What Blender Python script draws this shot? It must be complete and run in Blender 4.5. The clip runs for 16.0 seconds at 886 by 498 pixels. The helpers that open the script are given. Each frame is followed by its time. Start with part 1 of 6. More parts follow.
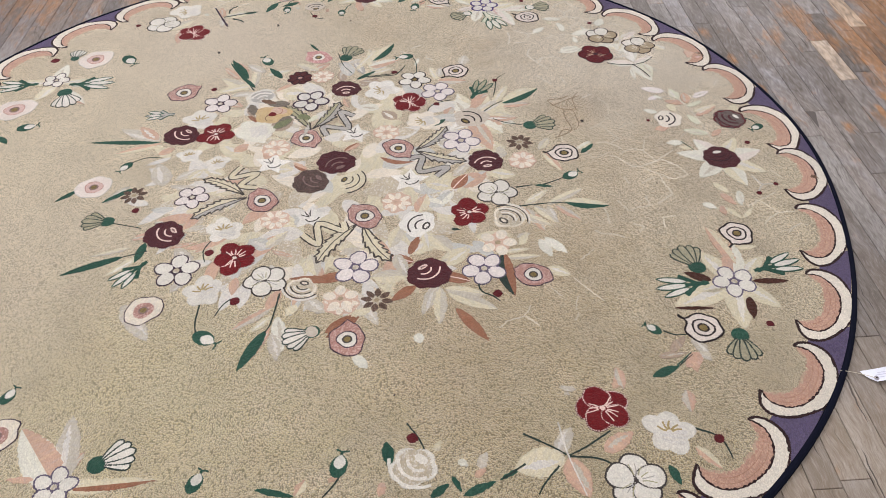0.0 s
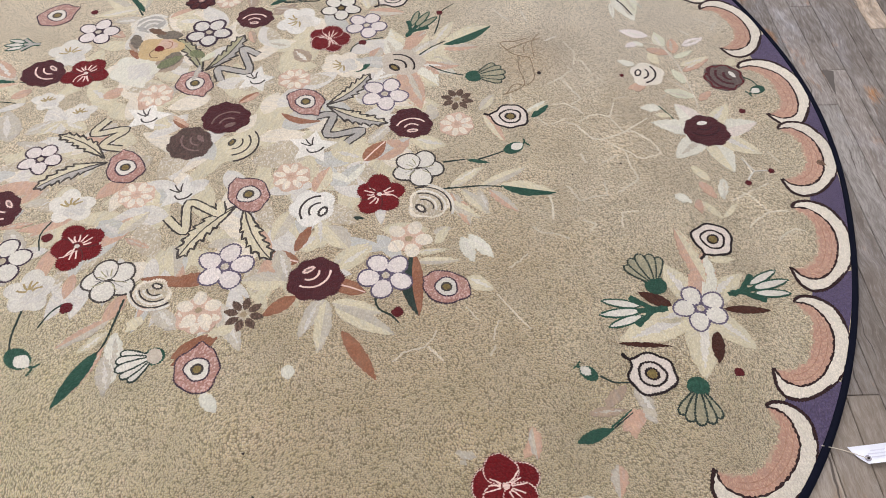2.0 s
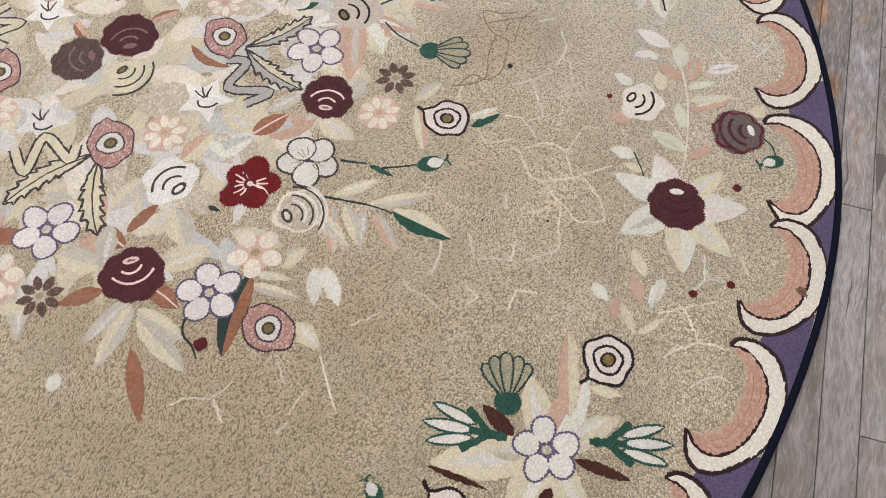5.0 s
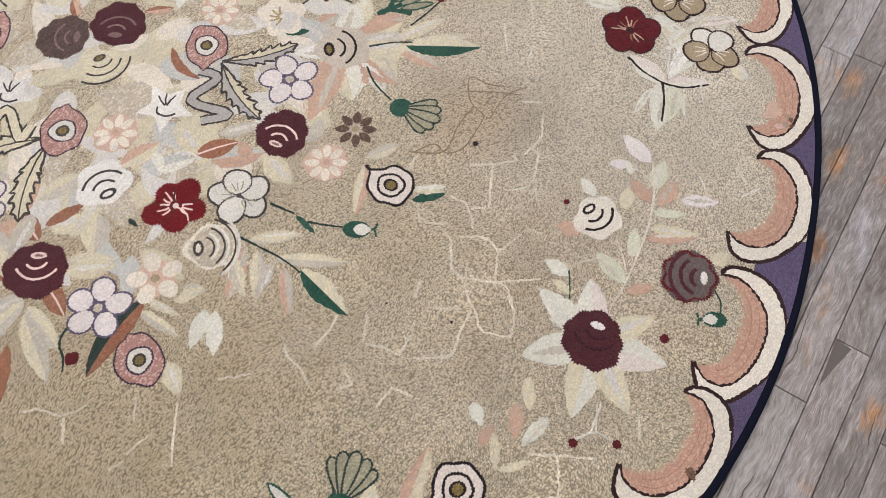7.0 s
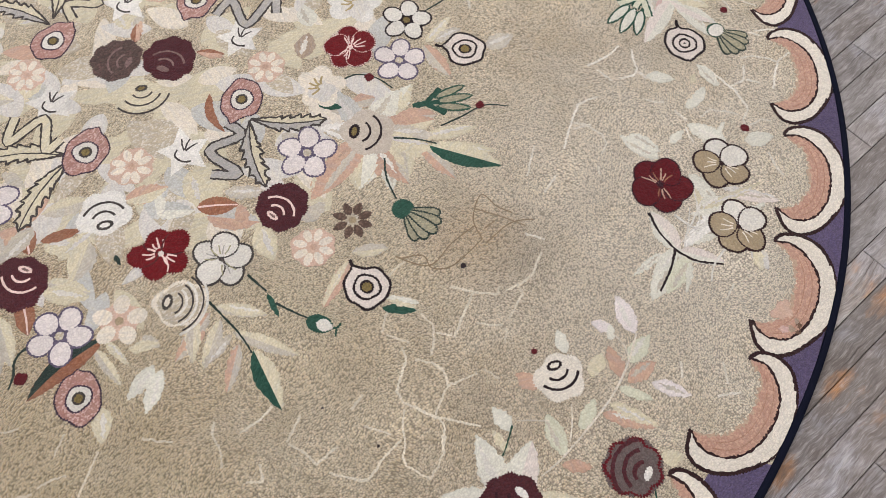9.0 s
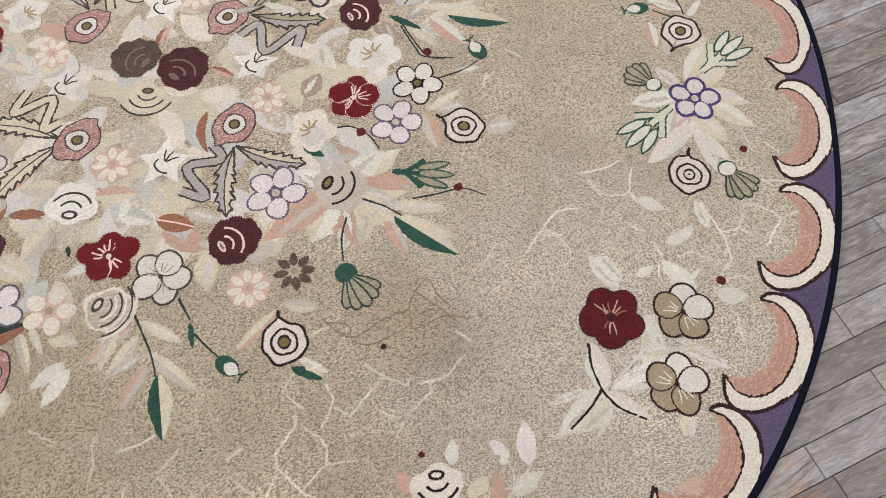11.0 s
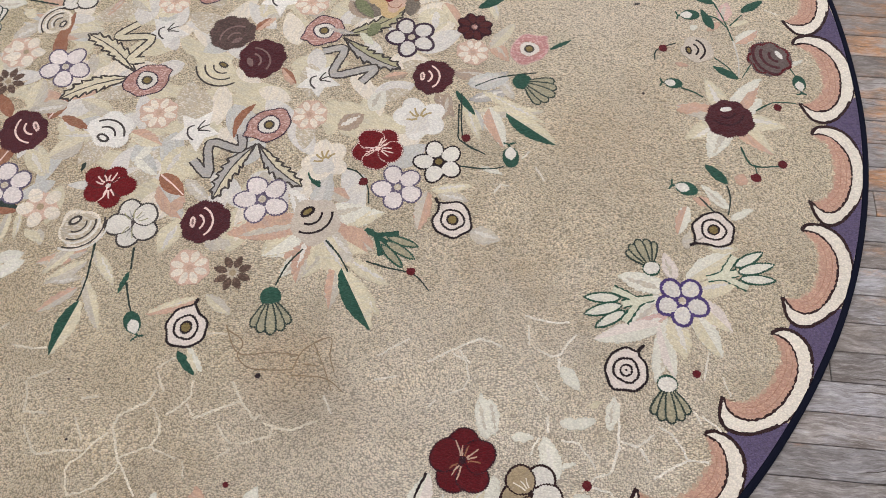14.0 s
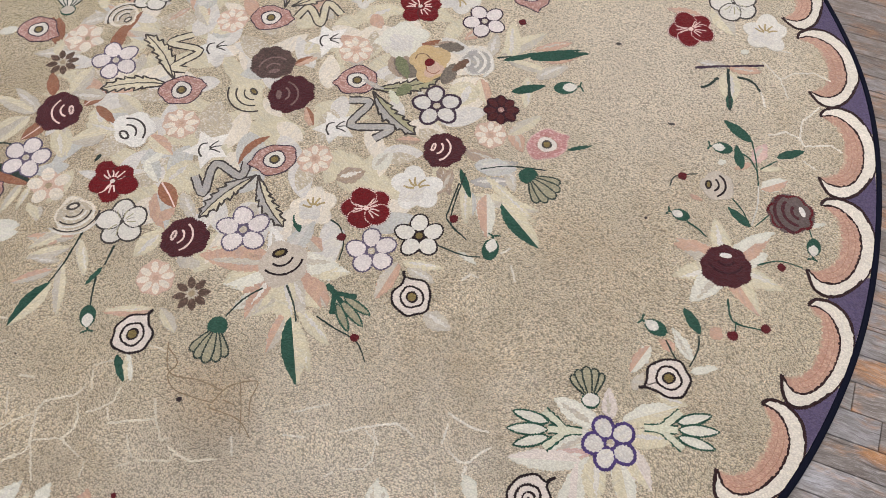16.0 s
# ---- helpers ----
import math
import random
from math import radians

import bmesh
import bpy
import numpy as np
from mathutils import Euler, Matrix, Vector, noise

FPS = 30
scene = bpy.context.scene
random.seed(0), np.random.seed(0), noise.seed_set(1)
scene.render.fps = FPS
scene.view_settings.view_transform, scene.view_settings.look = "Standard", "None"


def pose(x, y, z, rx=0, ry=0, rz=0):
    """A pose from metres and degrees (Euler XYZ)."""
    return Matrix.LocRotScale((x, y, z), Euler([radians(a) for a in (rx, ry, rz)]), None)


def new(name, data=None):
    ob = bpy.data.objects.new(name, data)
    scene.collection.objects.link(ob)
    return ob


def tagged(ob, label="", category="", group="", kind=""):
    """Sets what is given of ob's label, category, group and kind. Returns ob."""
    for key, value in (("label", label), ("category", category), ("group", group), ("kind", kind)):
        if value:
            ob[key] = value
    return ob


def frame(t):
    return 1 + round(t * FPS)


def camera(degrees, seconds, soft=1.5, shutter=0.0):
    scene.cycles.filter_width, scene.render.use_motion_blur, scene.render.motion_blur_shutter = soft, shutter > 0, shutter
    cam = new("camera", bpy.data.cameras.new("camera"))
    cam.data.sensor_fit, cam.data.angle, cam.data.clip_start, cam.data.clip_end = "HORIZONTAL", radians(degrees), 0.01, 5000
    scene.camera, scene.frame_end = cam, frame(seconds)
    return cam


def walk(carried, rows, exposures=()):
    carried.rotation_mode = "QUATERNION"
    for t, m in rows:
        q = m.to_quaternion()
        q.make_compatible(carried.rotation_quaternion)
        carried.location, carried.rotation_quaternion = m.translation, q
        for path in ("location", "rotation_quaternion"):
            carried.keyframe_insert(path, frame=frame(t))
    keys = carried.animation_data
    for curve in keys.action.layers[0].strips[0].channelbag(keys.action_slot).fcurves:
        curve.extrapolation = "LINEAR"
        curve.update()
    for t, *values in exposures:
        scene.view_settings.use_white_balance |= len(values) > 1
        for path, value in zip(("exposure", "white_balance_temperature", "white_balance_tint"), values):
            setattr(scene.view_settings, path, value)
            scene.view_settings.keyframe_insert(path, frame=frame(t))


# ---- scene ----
cam = camera(57.6, 16.0, soft=0.8)
PATH = [
    (0.0, pose(0.2291, -1.8176, 1.3987, 46.851, 1.271, -3.549)),
    (0.5, pose(0.2942, -1.6878, 1.3687, 45.763, 1.218, -3.567)),
    (1.0, pose(0.3582, -1.5735, 1.3256, 44.071, 1.181, -3.373)),
    (1.5, pose(0.4136, -1.4812, 1.2847, 41.895, 0.862, -2.769)),
    (2.0, pose(0.4868, -1.3673, 1.2502, 39.286, 0.481, -1.237)),
    (2.5, pose(0.5660, -1.2702, 1.2388, 36.580, 0.185, 1.139)),
    (3.0, pose(0.6659, -1.1867, 1.2181, 34.147, -0.117, 4.078)),
    (5.5, pose(0.9793, -0.7418, 1.2200, 26.694, -0.102, 20.136)),
    (6.0, pose(1.0648, -0.6485, 1.2396, 26.038, -0.047, 24.217)),
    (6.5, pose(1.1054, -0.5860, 1.2465, 25.698, -0.128, 28.307)),
    (7.0, pose(1.1194, -0.5206, 1.2502, 25.448, -0.144, 32.463)),
    (7.5, pose(1.1268, -0.4348, 1.2573, 25.468, -0.083, 36.566)),
    (8.0, pose(1.1356, -0.3525, 1.2774, 25.461, -0.136, 40.605)),
    (8.5, pose(1.1533, -0.2911, 1.3024, 25.473, -0.120, 44.682)),
    (9.0, pose(1.1634, -0.2253, 1.3140, 25.548, 0.128, 48.773)),
    (11.5, pose(1.2096, 0.1721, 1.3501, 26.160, 0.195, 70.104)),
    (12.0, pose(1.2005, 0.2472, 1.3559, 26.323, 0.216, 75.579)),
    (12.5, pose(1.1979, 0.3267, 1.3849, 26.262, 0.262, 80.966)),
    (13.0, pose(1.1914, 0.4260, 1.4105, 26.397, 0.265, 86.022)),
    (13.5, pose(1.1878, 0.5174, 1.4322, 26.636, 0.431, 91.084)),
    (14.0, pose(1.1736, 0.5832, 1.4266, 27.197, 0.523, 95.504)),
    (14.5, pose(1.1153, 0.6501, 1.4294, 27.278, 0.480, 99.689)),
    (15.0, pose(1.0725, 0.7226, 1.4472, 27.691, 0.440, 103.760)),
    (15.5, pose(1.0388, 0.7787, 1.4580, 28.111, 0.419, 107.791)),
    (16.0, pose(0.9962, 0.8405, 1.4769, 28.644, 0.492, 111.935)),
]
walk(cam, PATH, [(0.0, -0.05), (6.0, -0.04), (9.0, -0.08), (16.0, -0.13)])

# ---- light: a bright shop room with flat ceiling lamps, grey daylight beyond ----
world = bpy.data.worlds.new("room_air")
world.use_nodes = True
scene.world = world
world.node_tree.nodes["Background"].inputs["Color"].default_value = (0.55, 0.6, 0.66, 1)
world.node_tree.nodes["Background"].inputs["Strength"].default_value = 0.15
CEILING = 3.1
LAMP_POWER = 41.0


# ---- materials ----
def lin(r, g, b):
    """Linear colour from 0..255 values."""
    return tuple(((c / 255 + 0.055) / 1.055) ** 2.4 if c > 10 else c / 255 / 12.92 for c in (r * 0.996, g, min(255, b * 1.03))) + (1.0,)


class Tree:
    """Short hand for a node material."""

    def __init__(self, name):
        self.mat = bpy.data.materials.new(name)
        self.mat.use_nodes = True
        self.t = self.mat.node_tree
        self.bsdf = self.t.nodes["Principled BSDF"]

    def node(self, kind, **inputs):
        n = self.t.nodes.new(kind)
        for key, value in inputs.items():
            self.put(n.inputs[key.replace("_", " ")], value)
        return n

    def put(self, socket, value):
        if isinstance(value, bpy.types.NodeSocket):
            self.t.links.new(value, socket)
        else:
            socket.default_value = value

    def math(self, op, a, b=0.0):
        n = self.t.nodes.new("ShaderNodeMath")
        n.operation = op
        self.put(n.inputs[0], a)
        self.put(n.inputs[1], b)
        return n.outputs[0]

    def mix(self, fac, a, b, blend="MIX"):
        n = self.t.nodes.new("ShaderNodeMix")
        n.data_type, n.blend_type = "RGBA", blend
        self.put(n.inputs[0], fac)
        self.put(n.inputs[6], a)
        self.put(n.inputs[7], b)
        return n.outputs[2]

    def ramp(self, fac, *stops):
        n = self.t.nodes.new("ShaderNodeValToRGB")
        while len(n.color_ramp.elements) < len(stops):
            n.color_ramp.elements.new(0.5)
        for e, (p, c) in zip(n.color_ramp.elements, stops):
            e.position, e.color = p, (c if isinstance(c, tuple) else (c, c, c, 1))
        self.put(n.inputs[0], fac)
        return n.outputs[0]

    def place(self):
        return self.t.nodes.new("ShaderNodeNewGeometry").outputs["Position"]

    def scaled(self, vec, sx, sy, sz, rot=0.0):
        n = self.node("ShaderNodeMapping", Vector=vec)
        n.inputs["Scale"].default_value = (sx, sy, sz)
        n.inputs["Rotation"].default_value = (0, 0, rot)
        return n.outputs[0]

    def noise(self, vec, scale, detail=3.0, rough=0.5):
        return self.node("ShaderNodeTexNoise", Vector=vec, Scale=scale, Detail=detail, Roughness=rough).outputs["Fac"]

    def voronoi(self, vec, scale, feature="F1"):
        n = self.node("ShaderNodeTexVoronoi", Vector=vec, Scale=scale)
        n.feature = feature
        return n

    def finish(self, colour, rough=0.9, bump=None, depth=0.002, strength=0.6):
        self.put(self.bsdf.inputs["Base Color"], colour)
        self.put(self.bsdf.inputs["Roughness"], rough)
        if bump is not None:
            b = self.node("ShaderNodeBump", Height=bump, Strength=strength, Distance=depth)
            self.t.links.new(b.outputs[0], self.bsdf.inputs["Normal"])
        return self.mat


def loops(tr, pos, size=0.0028, loose=0.8):
    """Hooked wool loops in wandering rows. Gives the height and a random value for each loop."""
    vec = pos
    for scale, amount in ((5.0, 0.075), (70.0, 0.004)):
        warp = tr.node("ShaderNodeTexNoise", Vector=pos, Scale=scale, Detail=1.0).outputs["Color"]
        n = tr.node("ShaderNodeVectorMath")
        n.operation = "MULTIPLY_ADD"
        tr.put(n.inputs[0], warp)
        n.inputs[1].default_value = (amount, amount, 0.0)
        tr.put(n.inputs[2], vec)
        vec = n.outputs[0]
    flat = tr.scaled(vec, 1.0, 0.72, 0.0)
    v = tr.voronoi(flat, 1.0 / size)
    v.inputs["Randomness"].default_value = loose
    cell = tr.t.nodes.new("ShaderNodeSeparateColor")
    tr.put(cell.inputs[0], v.outputs["Color"])
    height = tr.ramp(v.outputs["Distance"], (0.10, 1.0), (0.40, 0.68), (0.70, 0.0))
    return height, cell.outputs[0]


FLECKS = {"wine": (62, 14, 20), "rose": (212, 180, 166), "pink": (216, 178, 168), "taupe": (104, 74, 70), "darkred": (62, 38, 36), "red": (76, 14, 18), "greyrose": (92, 84, 78), "sand": (208, 196, 178),
          "maroon": (58, 34, 40), "brown": (124, 100, 84), "rust": (156, 104, 76), "apricot": (198, 158, 130), "sage": (178, 164, 130), "violet": (76, 66, 92)}


def pile(name, rgb):
    """Hooked wool of one colour with loops, dyer's flecks, faded streaks and shade from strip to strip."""
    tr = Tree(name + "_wool")
    pos = tr.place()
    height, cell = loops(tr, pos)
    base = lin(*rgb)
    deep = max(rgb) < 130
    fade, vary = (0.08, 0.2) if deep else (0.34, 0.09)
    grey = lin(*[0.6 * c + 0.4 * k for c, k in zip(rgb, (192, 178, 152))])
    patch = tr.ramp(tr.noise(pos, 34.0, 5.0, 0.65), (0.4, 0.0), (0.68, 1.0))
    col = tr.mix(tr.math("MULTIPLY", patch, fade), base, grey)
    pick = tr.node("ShaderNodeObjectInfo").outputs["Random"]
    if not deep:
        # the strips of cloth run one way in each shape, some bluer, some yellower
        turn = tr.node("ShaderNodeVectorRotate", Vector=pos, Angle=tr.math("MULTIPLY", pick, 6.283))
        turn.rotation_type = "Z_AXIS"
        streak = tr.noise(tr.scaled(turn.outputs[0], 150.0, 28.0, 0.0), 1.0, 3.0, 0.6)
        cool = lin(*[0.62 * c + 0.38 * k for c, k in zip(rgb, (170, 168, 162))])
        warm = lin(*[0.7 * c + 0.3 * k for c, k in zip(rgb, (226, 208, 164))])
        much = 0.75 if name in ("cream", "grey", "greywhite", "blue", "peach", "sand", "ecru", "rosepale", "stone", "moss", "brownpale") else 0.25
        col = tr.mix(tr.ramp(streak, (0.50, 0.0), (0.66, much)), col, cool)
        col = tr.mix(tr.ramp(streak, (0.34, much), (0.48, 0.0)), col, warm)
    if name in FLECKS:
        col = tr.mix(tr.ramp(cell, (0.62, 0.0), (0.8, 0.55)), col, lin(*FLECKS[name]))
    lane = tr.noise(tr.scaled(pos, 1, 1, 0), 9.0, 2.0)
    gain = tr.math("ADD", 1.0 - vary, tr.math("MULTIPLY", cell, 2 * vary))
    gain = tr.math("MULTIPLY", gain, tr.math("ADD", 0.86, tr.math("MULTIPLY", lane, 0.26)))
    gain = tr.math("MULTIPLY", gain, tr.math("ADD", 0.94, tr.math("MULTIPLY", pick, 0.1)))
    # the dips between loops get their shade in the colour too, besides the bump
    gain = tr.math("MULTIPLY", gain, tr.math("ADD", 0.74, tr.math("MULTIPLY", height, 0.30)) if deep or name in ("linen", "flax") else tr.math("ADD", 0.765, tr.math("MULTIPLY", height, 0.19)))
    col = tr.mix(1.0, col, gain, "MULTIPLY")
    tr.bsdf.inputs["Sheen Weight"].default_value = 0.05 if deep else 0.16
    tr.bsdf.inputs["Sheen Roughness"].default_value = 0.6
    tr.bsdf.inputs["Specular IOR Level"].default_value = 0.12
    return tr.finish(col, 0.92, height, 0.0026, 0.8 if deep or name in ("linen", "flax") else 0.55)


def field_material():
    """The tan field: mixed tan loops, pale wandering lines hooked into it, stains and broad zones of tone."""
    tr = Tree("tan_wool_field")
    pos = tr.place()
    height, cell = loops(tr, pos, 0.0027, 0.72)
    col = tr.mix(tr.ramp(cell, (0.1, 0.0), (0.9, 1.0)), lin(199, 176, 141), lin(232, 212, 180))
    big = tr.ramp(tr.noise(pos, 2.3, 4.0, 0.6), (0.40, 0.0), (0.64, 1.0))
    col = tr.mix(tr.math("MULTIPLY", big, 0.55), col, lin(212, 192, 154))
    warm = tr.ramp(tr.noise(tr.scaled(pos, 1, 1, 0, 1.1), 3.6, 4.0, 0.6), (0.48, 0.0), (0.68, 1.0))
    col = tr.mix(tr.math("MULTIPLY", warm, 0.5), col, lin(196, 165, 122))
    mid = tr.ramp(tr.noise(pos, 9.0, 5.0, 0.62), (0.42, 0.0), (0.75, 1.0))
    col = tr.mix(tr.math("MULTIPLY", mid, 0.42), col, lin(146, 126, 96))
    speck = tr.ramp(tr.noise(pos, 60.0, 3.0, 0.6), (0.42, 0.0), (0.66, 1.0))
    col = tr.mix(tr.math("MULTIPLY", speck, 0.24), col, lin(148, 128, 95))
    clump = tr.noise(tr.scaled(pos, 1.0, 0.7, 0.0, 0.5), 190.0, 2.0, 0.5)
    col = tr.mix(1.0, col, tr.ramp(clump, (0.34, 0.84), (0.66, 1.18)), "MULTIPLY")
    # pale wandering lines, broken up
    warp = tr.node("ShaderNodeTexNoise", Vector=pos, Scale=7.0, Detail=3.0).outputs["Color"]
    vec = tr.node("ShaderNodeVectorMath")
    vec.operation = "MULTIPLY_ADD"
    tr.put(vec.inputs[0], warp)
    vec.inputs[1].default_value = (0.09, 0.09, 0.0)
    tr.put(vec.inputs[2], pos)
    flat = tr.scaled(vec.outputs[0], 1, 1, 0)
    edge = tr.voronoi(flat, 10.5, "DISTANCE_TO_EDGE").outputs["Distance"]
    line = tr.ramp(edge, (0.014, 1.0), (0.029, 0.0))
    broken = tr.ramp(tr.noise(tr.scaled(pos, 1, 1, 0, 0.7), 6.0, 2.0), (0.32, 0.0), (0.45, 1.0))
    away = tr.node("ShaderNodeVectorMath", Vector=pos)
    away.operation = "DISTANCE"
    away.inputs[1].default_value = (0.95, 0.55, 0.012)
    broken = tr.math("MULTIPLY", broken, tr.ramp(tr.math("DIVIDE", away.outputs["Value"], 2.0), (0.5, 1.0), (0.72, 0.25)))
    line = tr.math("MULTIPLY", tr.math("MULTIPLY", line, broken), tr.math("ADD", 0.10, tr.math("MULTIPLY", cell, 0.18)))
    col = tr.mix(line, col, lin(240, 225, 194))
    # the brown stain beside the bouquet, and broad paler, yellower and browner zones
    for x, y, r, rgb, amount in ((0.98, 0.55, 0.62, (234, 218, 195), 0.66), (0.70, 0.92, 0.36, (234, 218, 195), 0.2), (0.62, -0.15, 0.4, (206, 184, 148), 0.3), (0.38, -0.55, 0.5, (190, 154, 114), 0.4), (0.85, 0.1, 0.4, (184, 160, 126), 0.2), (-0.45, 0.75, 0.6, (230, 210, 184), 0.6), (0.80, 0.29, 0.12, (124, 104, 80), 0.35), (0.70, 0.23, 0.12, (176, 142, 100), 0.5), (0.55, -1.02, 0.85, (164, 143, 93), 0.6), (-0.35, -0.75, 0.6, (198, 180, 128), 0.62), (-0.9, 0.15, 0.9, (230, 209, 172), 0.55)):
        away = tr.node("ShaderNodeVectorMath", Vector=pos)
        away.operation = "DISTANCE"
        away.inputs[1].default_value = (x, y, 0.012)
        far = tr.math("DIVIDE", away.outputs["Value"], r)
        far = tr.math("ADD", far, tr.math("MULTIPLY", tr.math("SUBTRACT", tr.noise(pos, 14.0, 4.0, 0.65), 0.5), 1.3))
        col = tr.mix(tr.math("MULTIPLY", tr.ramp(far, (0.2, 1.0), (1.0, 0.0)), amount), col, lin(*rgb))
    # shade between the loops, put into the colour: darker where the height drops
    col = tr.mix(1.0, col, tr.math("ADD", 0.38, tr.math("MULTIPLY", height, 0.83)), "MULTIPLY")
    tr.bsdf.inputs["Sheen Tint"].default_value = (1.0, 0.87, 0.7, 1)
    tr.bsdf.inputs["Sheen Weight"].default_value = 0.72
    tr.bsdf.inputs["Sheen Roughness"].default_value = 0.6
    tr.bsdf.inputs["Specular IOR Level"].default_value = 0.15
    return tr.finish(col, 0.9, height, 0.0038, 1.0)


def board_material(name="worn_grey_oak", bare_wood=False):
    """Worn grey-washed strip flooring: cathedral grain, checks, old wash and bare orange wood in patches."""
    tr = Tree(name)
    pos = tr.place()
    info = tr.node("ShaderNodeObjectInfo").outputs["Random"]
    island = tr.t.nodes.new("ShaderNodeNewGeometry").outputs["Random Per Island"]
    pick = tr.math("FRACT", tr.math("ADD", info, island))
    pick2 = tr.math("FRACT", tr.math("MULTIPLY", pick, 7.31))
    shift = tr.node("ShaderNodeCombineXYZ", X=tr.math("MULTIPLY", pick, 31.0), Y=tr.math("MULTIPLY", pick, 17.0), Z=0.0).outputs[0]

    def sway(vec, by, scale, amount):
        """Bends the grain."""
        warp = tr.node("ShaderNodeTexNoise", Vector=by, Scale=scale, Detail=2.0).outputs["Color"]
        n = tr.node("ShaderNodeVectorMath")
        n.operation = "MULTIPLY_ADD"
        tr.put(n.inputs[0], warp)
        n.inputs[1].default_value = (amount, 0.0, 0.0)
        tr.put(n.inputs[2], vec)
        return n.outputs[0]

    add = tr.node("ShaderNodeVectorMath")
    add.operation = "ADD"
    tr.put(add.inputs[0], pos)
    tr.put(add.inputs[1], shift)
    own = sway(sway(add.outputs[0], add.outputs[0], 9.0, 0.03), add.outputs[0], 45.0, 0.006)
    if bare_wood:
        tone = tr.mix(pick, lin(206, 172, 138), lin(214, 190, 164))
    else:
        tone = tr.ramp(pick, (0.0, lin(118, 107, 98)), (0.3, lin(139, 130, 123)), (0.55, lin(147, 134, 122)), (0.8, lin(144, 138, 135)), (1.0, lin(162, 153, 144)))
    blotch = tr.noise(tr.scaled(own, 12.0, 6.0, 1.0), 1.0, 5.0, 0.65)
    def zone(x, y, r):
        away = tr.node("ShaderNodeVectorMath", Vector=pos)
        away.operation = "DISTANCE"
        away.inputs[1].default_value = (x, y, 0.0)
        return tr.ramp(tr.math("DIVIDE", away.outputs["Value"], r), (0.3, 1.0), (1.0, 0.0))

    def spots(*places):
        """Blotches drawn out along the boards: the strongest of several places."""
        most = None
        for x, y, r in places:
            away = tr.node("ShaderNodeVectorMath", Vector=tr.scaled(pos, 1.0, 0.5, 0.0))
            away.operation = "DISTANCE"
            away.inputs[1].default_value = (x, 0.5 * y, 0.0)
            one = tr.ramp(tr.math("DIVIDE", away.outputs["Value"], r), (0.25, 1.0), (1.0, 0.0))
            most = one if most is None else tr.math("MAXIMUM", most, one)
        return most

    if not bare_wood:
        wash = tr.ramp(tr.noise(tr.scaled(pos, 1.0, 0.6, 1.0), 7.0, 5.0, 0.65), (0.5, 0.0), (0.6, 0.6))
        tone = tr.mix(tr.math("MULTIPLY", wash, tr.math("ADD", 0.25, tr.math("MULTIPLY", pick2, 0.75))), tone, lin(150, 145, 145))
        washed = tr.math("ADD", tr.noise(tr.scaled(pos, 1.0, 0.8, 1.0), 13.0, 5.0, 0.65), tr.math("MULTIPLY", spots((1.74, 0.65, 0.10), (1.70, 0.42, 0.06), (1.40, 0.40, 0.10), (1.45, 0.9, 0.12), (0.50, 1.40, 0.14), (0.90, 1.20, 0.10)), 0.15))
        tone = tr.mix(tr.ramp(washed, (0.60, 0.0), (0.76, 0.5)), tone, lin(168, 165, 166))
        bare = tr.noise(tr.scaled(own, 22.0, 7.0, 1.0), 1.0, 6.0, 0.68)
        worn = spots((1.80, 0.26, 0.16), (1.82, 0.58, 0.17), (1.66, 0.62, 0.07), (1.62, 0.80, 0.08), (1.275, 0.70, 0.035), (1.31, 0.52, 0.03), (1.345, 0.33, 0.025), (1.50, 0.66, 0.05), (1.65, 0.14, 0.05), (1.53, 0.10, 0.03), (0.20, 1.41, 0.035), (0.36, 1.43, 0.03), (2.0, 0.9, 0.2))
        lift = tr.math("ADD", tr.math("ADD", tr.math("MULTIPLY", worn, 0.27), tr.math("MULTIPLY", zone(1.88, 0.62, 0.42), 0.10)), tr.math("ADD", tr.math("MULTIPLY", tr.math("ADD", zone(-0.5, 1.9, 1.3), zone(-1.3, 1.3, 0.5)), 0.17), tr.math("MULTIPLY", pick2, 0.06)))
        bare = tr.ramp(tr.math("ADD", bare, lift), (0.63, 0.0), (0.80, 0.85))
        tone = tr.mix(bare, tone, tr.mix(blotch, lin(158, 98, 48), lin(204, 142, 78)))
    rings = tr.noise(tr.scaled(own, 10.0, 1.5, 1.0), 1.0, 1.5, 0.45)
    bands = tr.math("FRACT", tr.math("MULTIPLY", rings, 21.0))
    bands = tr.ramp(bands, (0.0, 0.2), (0.5, 0.0), (0.82, 1.0), (1.0, 0.2))
    shown = tr.ramp(tr.noise(tr.scaled(own, 9.0, 3.0, 1.0), 1.0, 2.0), (0.4, 0.15), (0.6, 1.0))
    bands = tr.math("MULTIPLY", bands, shown)
    soft = tr.noise(tr.scaled(own, 34.0, 5.0, 1.0), 1.0, 4.0, 0.6)
    fine = tr.noise(tr.scaled(own, 420.0, 34.0, 1.0), 1.0, 4.0, 0.75)
    ripple = tr.noise(tr.scaled(own, 130.0, 26.0, 1.0), 1.0, 3.0, 0.6)
    checks = tr.ramp(tr.noise(tr.scaled(own, 150.0, 4.0, 1.0), 1.0, 1.0, 0.4), (0.70, 0.0), (0.75, 1.0))
    col = tr.mix(tr.math("MULTIPLY", bands, 0.6), tone, lin(84, 73, 64))
    col = tr.mix(tr.ramp(soft, (0.3, 0.55), (0.5, 0.0)), col, lin(88, 76, 66))
    col = tr.mix(tr.ramp(soft, (0.54, 0.0), (0.72, 0.6)), col, lin(186, 176, 164))
